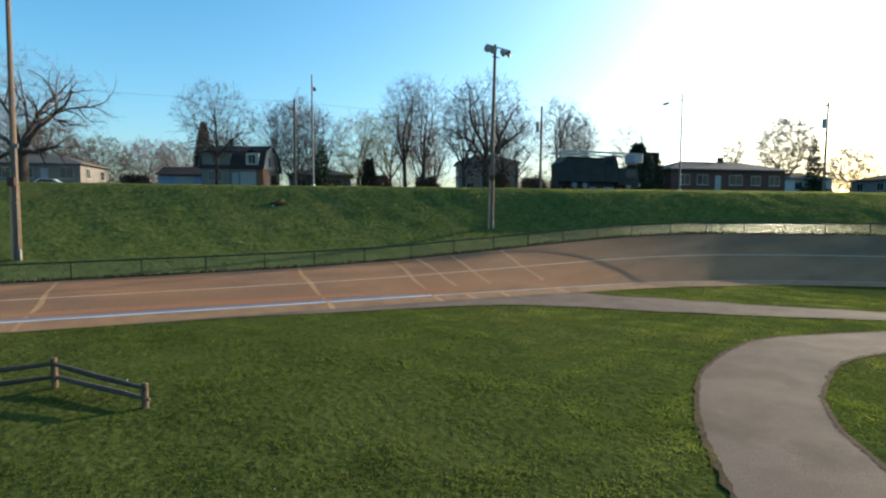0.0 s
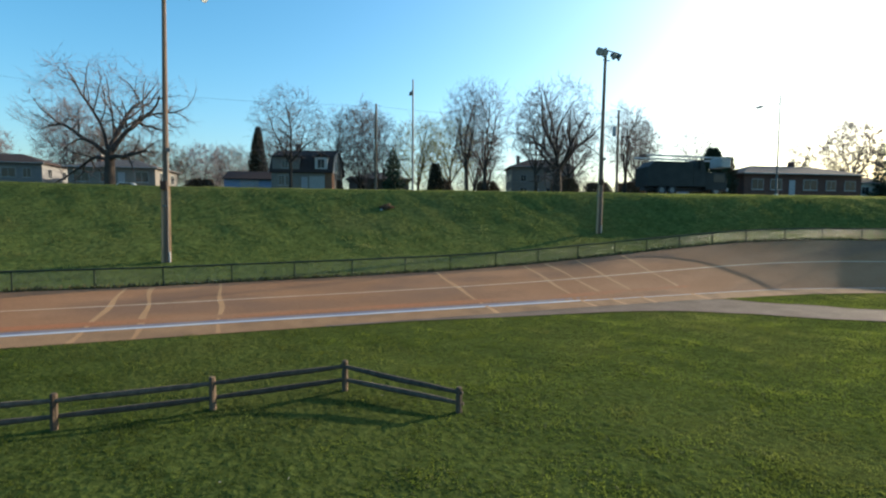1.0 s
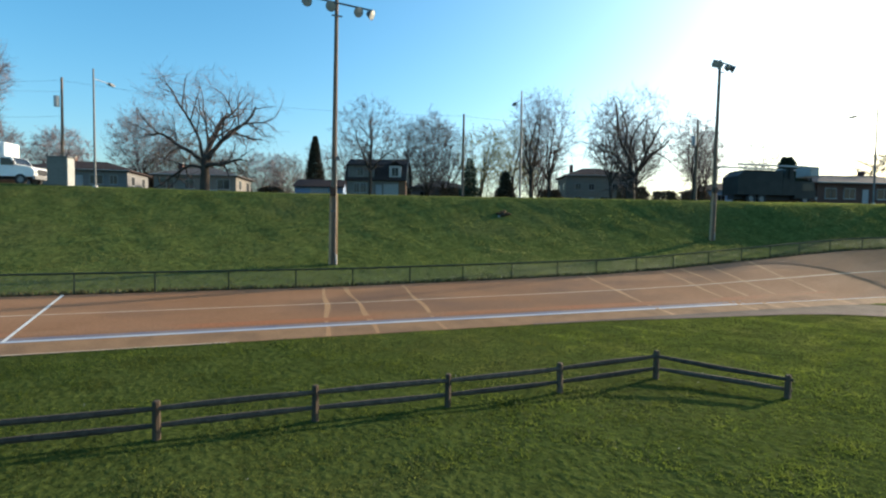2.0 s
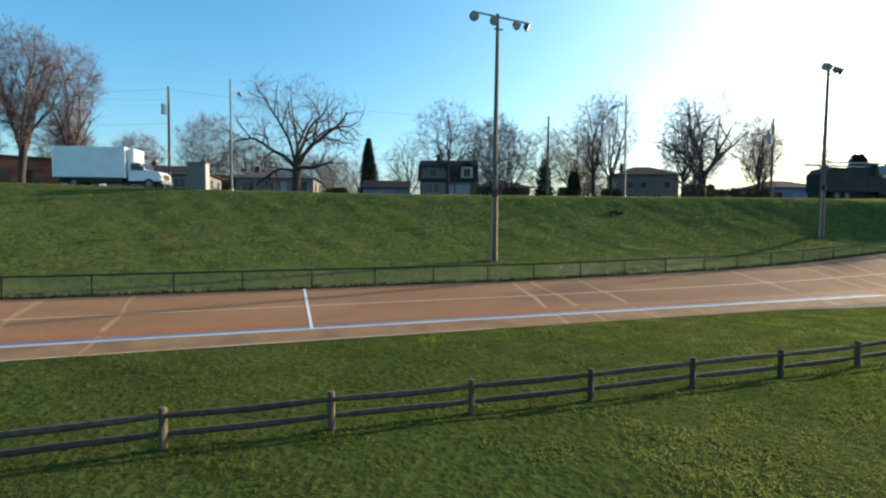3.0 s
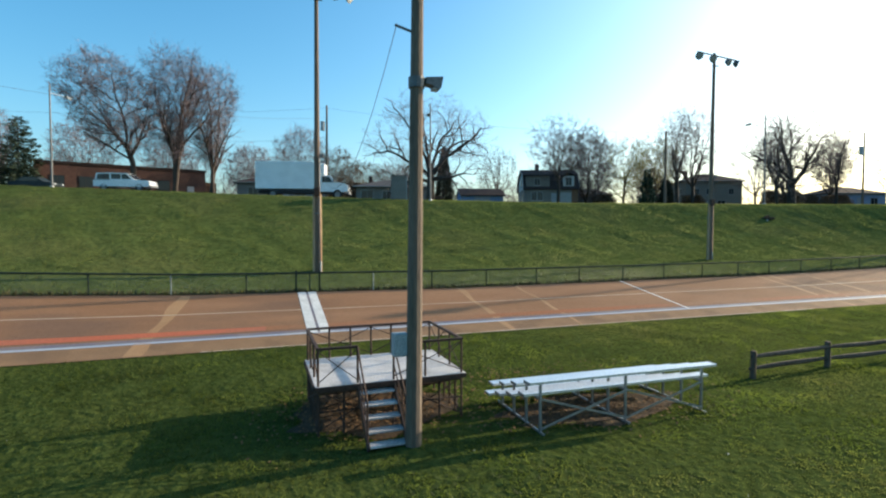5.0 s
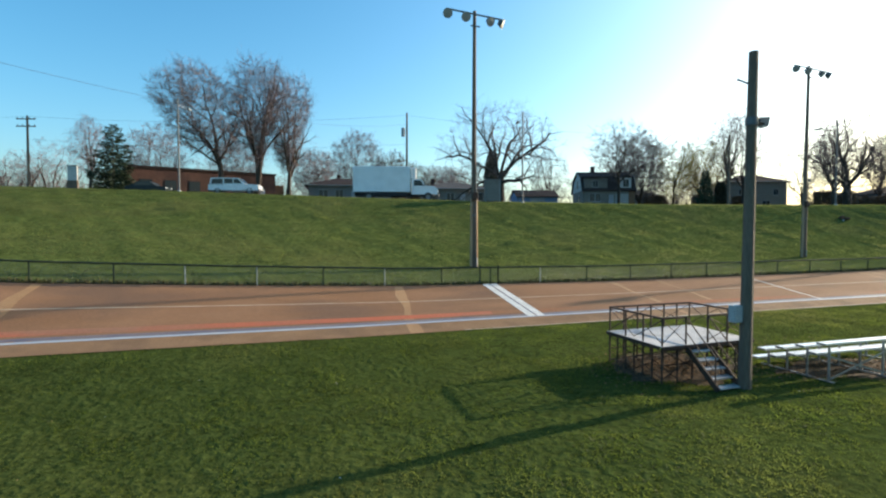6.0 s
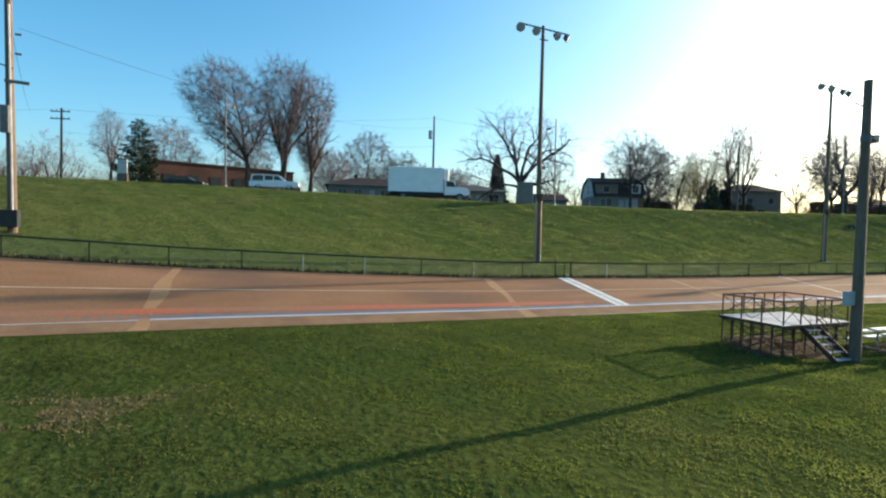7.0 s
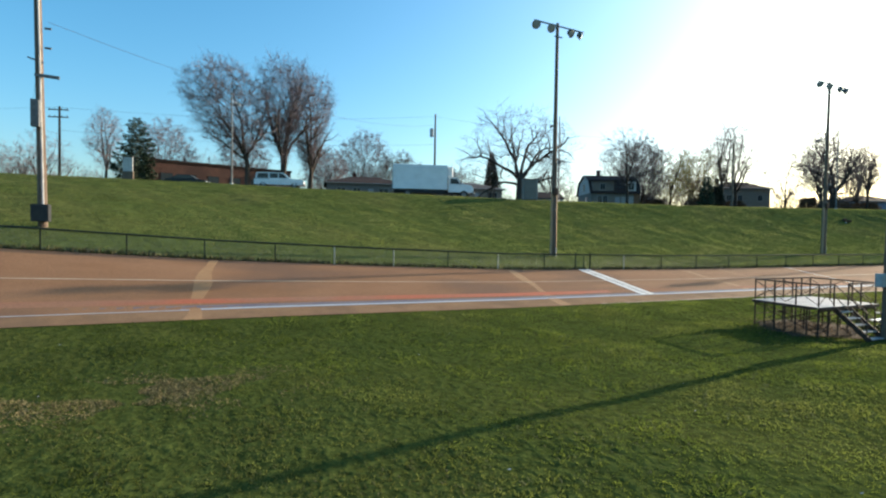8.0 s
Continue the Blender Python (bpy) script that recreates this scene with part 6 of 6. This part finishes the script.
# ---- grass ----
def blades(name, x, y, h, w, lean, label):
    """Tufts: each point gets two crossed, leaning blades."""
    n = len(x)
    rng = np.random.default_rng(5)
    z = sheet_z(x, y)
    base = np.column_stack([x, y, z - 0.015])
    V, F, o = [], [], 0
    for k in range(2):
        az = rng.uniform(0, 6.283, n)
        side = np.column_stack([np.cos(az), np.sin(az), np.zeros(n)]) * (w * rng.uniform(0.6, 1.3, n))[:, None]
        la = rng.uniform(0, 6.283, n)
        tip = base + np.column_stack([np.cos(la) * lean, np.sin(la) * lean, np.ones(n)]) * (h * rng.uniform(0.6, 1.25, n))[:, None]
        V += [base - side, base + side, tip]
        i = np.arange(n) + o
        F.append(np.stack([i, i + n, i + 2 * n], -1))
        o += 3 * n
    return tagged(arr_mesh(name, np.concatenate(V), np.concatenate(F), M_BLADE), label, "grass", kind="stuff")


rng = np.random.default_rng(3)


def in_poly(x, y, poly):
    inside = np.zeros(len(x), dtype=bool)
    px, py = poly[-1]
    for qx, qy in poly:
        cond = ((qy > y) != (py > y)) & (x < (px - qx) * (y - qy) / (py - qy + 1e-12) + qx)
        inside ^= cond
        px, py = qx, qy
    return inside


def clear_of_paving(x, y):
    w = out_w(x, y)
    ok = (w < IN_W + 0.12) | (w > OUT_W + 0.08)
    ok &= ~in_poly(x, y, near + far[::-1]) & ~in_poly(x, y, inner + outer[::-1])
    ok &= ~(((x + 41.7) / 1.7) ** 2 + ((y - 18.3) / 1.3) ** 2 < 1) & ~(((x + 36.9) / 2.1) ** 2 + ((y - 16.6) / 0.8) ** 2 < 1)
    return ok


def tuft_size(x, y):
    return 1.0 + 0.35 * ripple(x * 3.4 + 31, y * 3.4) + 0.25 * ripple(x * 1.1, y * 1.1 + 9)


n = 480000
gx, gy = rng.uniform(-78, 30, n), rng.uniform(7.0, 25.2, n)
m = 42000
gx, gy = np.concatenate([gx, rng.uniform(-14, 14, m)]), np.concatenate([gy, rng.uniform(2.5, 10.5, m)])
keep = clear_of_paving(gx, gy)
gx, gy = gx[keep], gy[keep]
size = np.clip(tuft_size(gx, gy), 0.7, 1.8)
blades("grass", gx, gy, 0.047 * size, 0.0145 * np.ones(len(gx)), 1.0, "short uneven green lawn of the infield")
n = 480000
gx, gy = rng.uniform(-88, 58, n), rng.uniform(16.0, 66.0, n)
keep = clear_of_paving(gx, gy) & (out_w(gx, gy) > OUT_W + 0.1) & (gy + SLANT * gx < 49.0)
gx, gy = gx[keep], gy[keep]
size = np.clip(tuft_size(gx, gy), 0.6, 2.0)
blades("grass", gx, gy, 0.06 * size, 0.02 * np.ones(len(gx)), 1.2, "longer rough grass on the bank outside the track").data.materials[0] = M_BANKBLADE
n = 5000
s_ = rng.uniform(-95, 60, n)
pts = np.array([track_line(OUT_W + 0.18 + abs(random.gauss(0, 0.12)), s, s + 0.01, 1.0)[0] for s in s_])
blades("grass", pts[:, 0], pts[:, 1], np.full(n, 0.22), np.full(n, 0.04), 0.5, "tall dry grass along the foot of the fence").data.materials[0] = M_DRY

n = 9000
gx, gy = rng.normal(-63.0, 1.5, n), rng.normal(17.6, 0.7, n)
keep = ripple(gx * 2.6, gy * 2.6) > -0.1
gx, gy = gx[keep], gy[keep]
blades("grass", gx, gy, np.full(len(gx), 0.045), np.full(len(gx), 0.016), 1.2, "thin patch of dead brown grass on the lawn").data.materials[0] = M_DEAD

# scraps of litter and pale dead leaves lying on the lawn
n = 60
gx, gy = rng.uniform(-75, 12, n), rng.uniform(9, 24, n)
keep = clear_of_paving(gx, gy)
c = np.column_stack([gx[keep], gy[keep], sheet_z(gx[keep], gy[keep]) + 0.05])
n = len(c)
u = rng.normal(0, 1, (n, 3)) * [1, 1, 0.4]
u *= (rng.uniform(0.012, 0.03, n) / np.linalg.norm(u, axis=1))[:, None]
v = np.column_stack([-u[:, 1], u[:, 0], u[:, 2]]) * 0.7
i = np.arange(n)
tagged(arr_mesh("litter", np.concatenate([c - u, c - v, c + u, c + v]), np.stack([i, i + n, i + 2 * n, i + 3 * n], -1), M_PLY), "scattered pale scraps of paper on the lawn", "litter", kind="stuff")
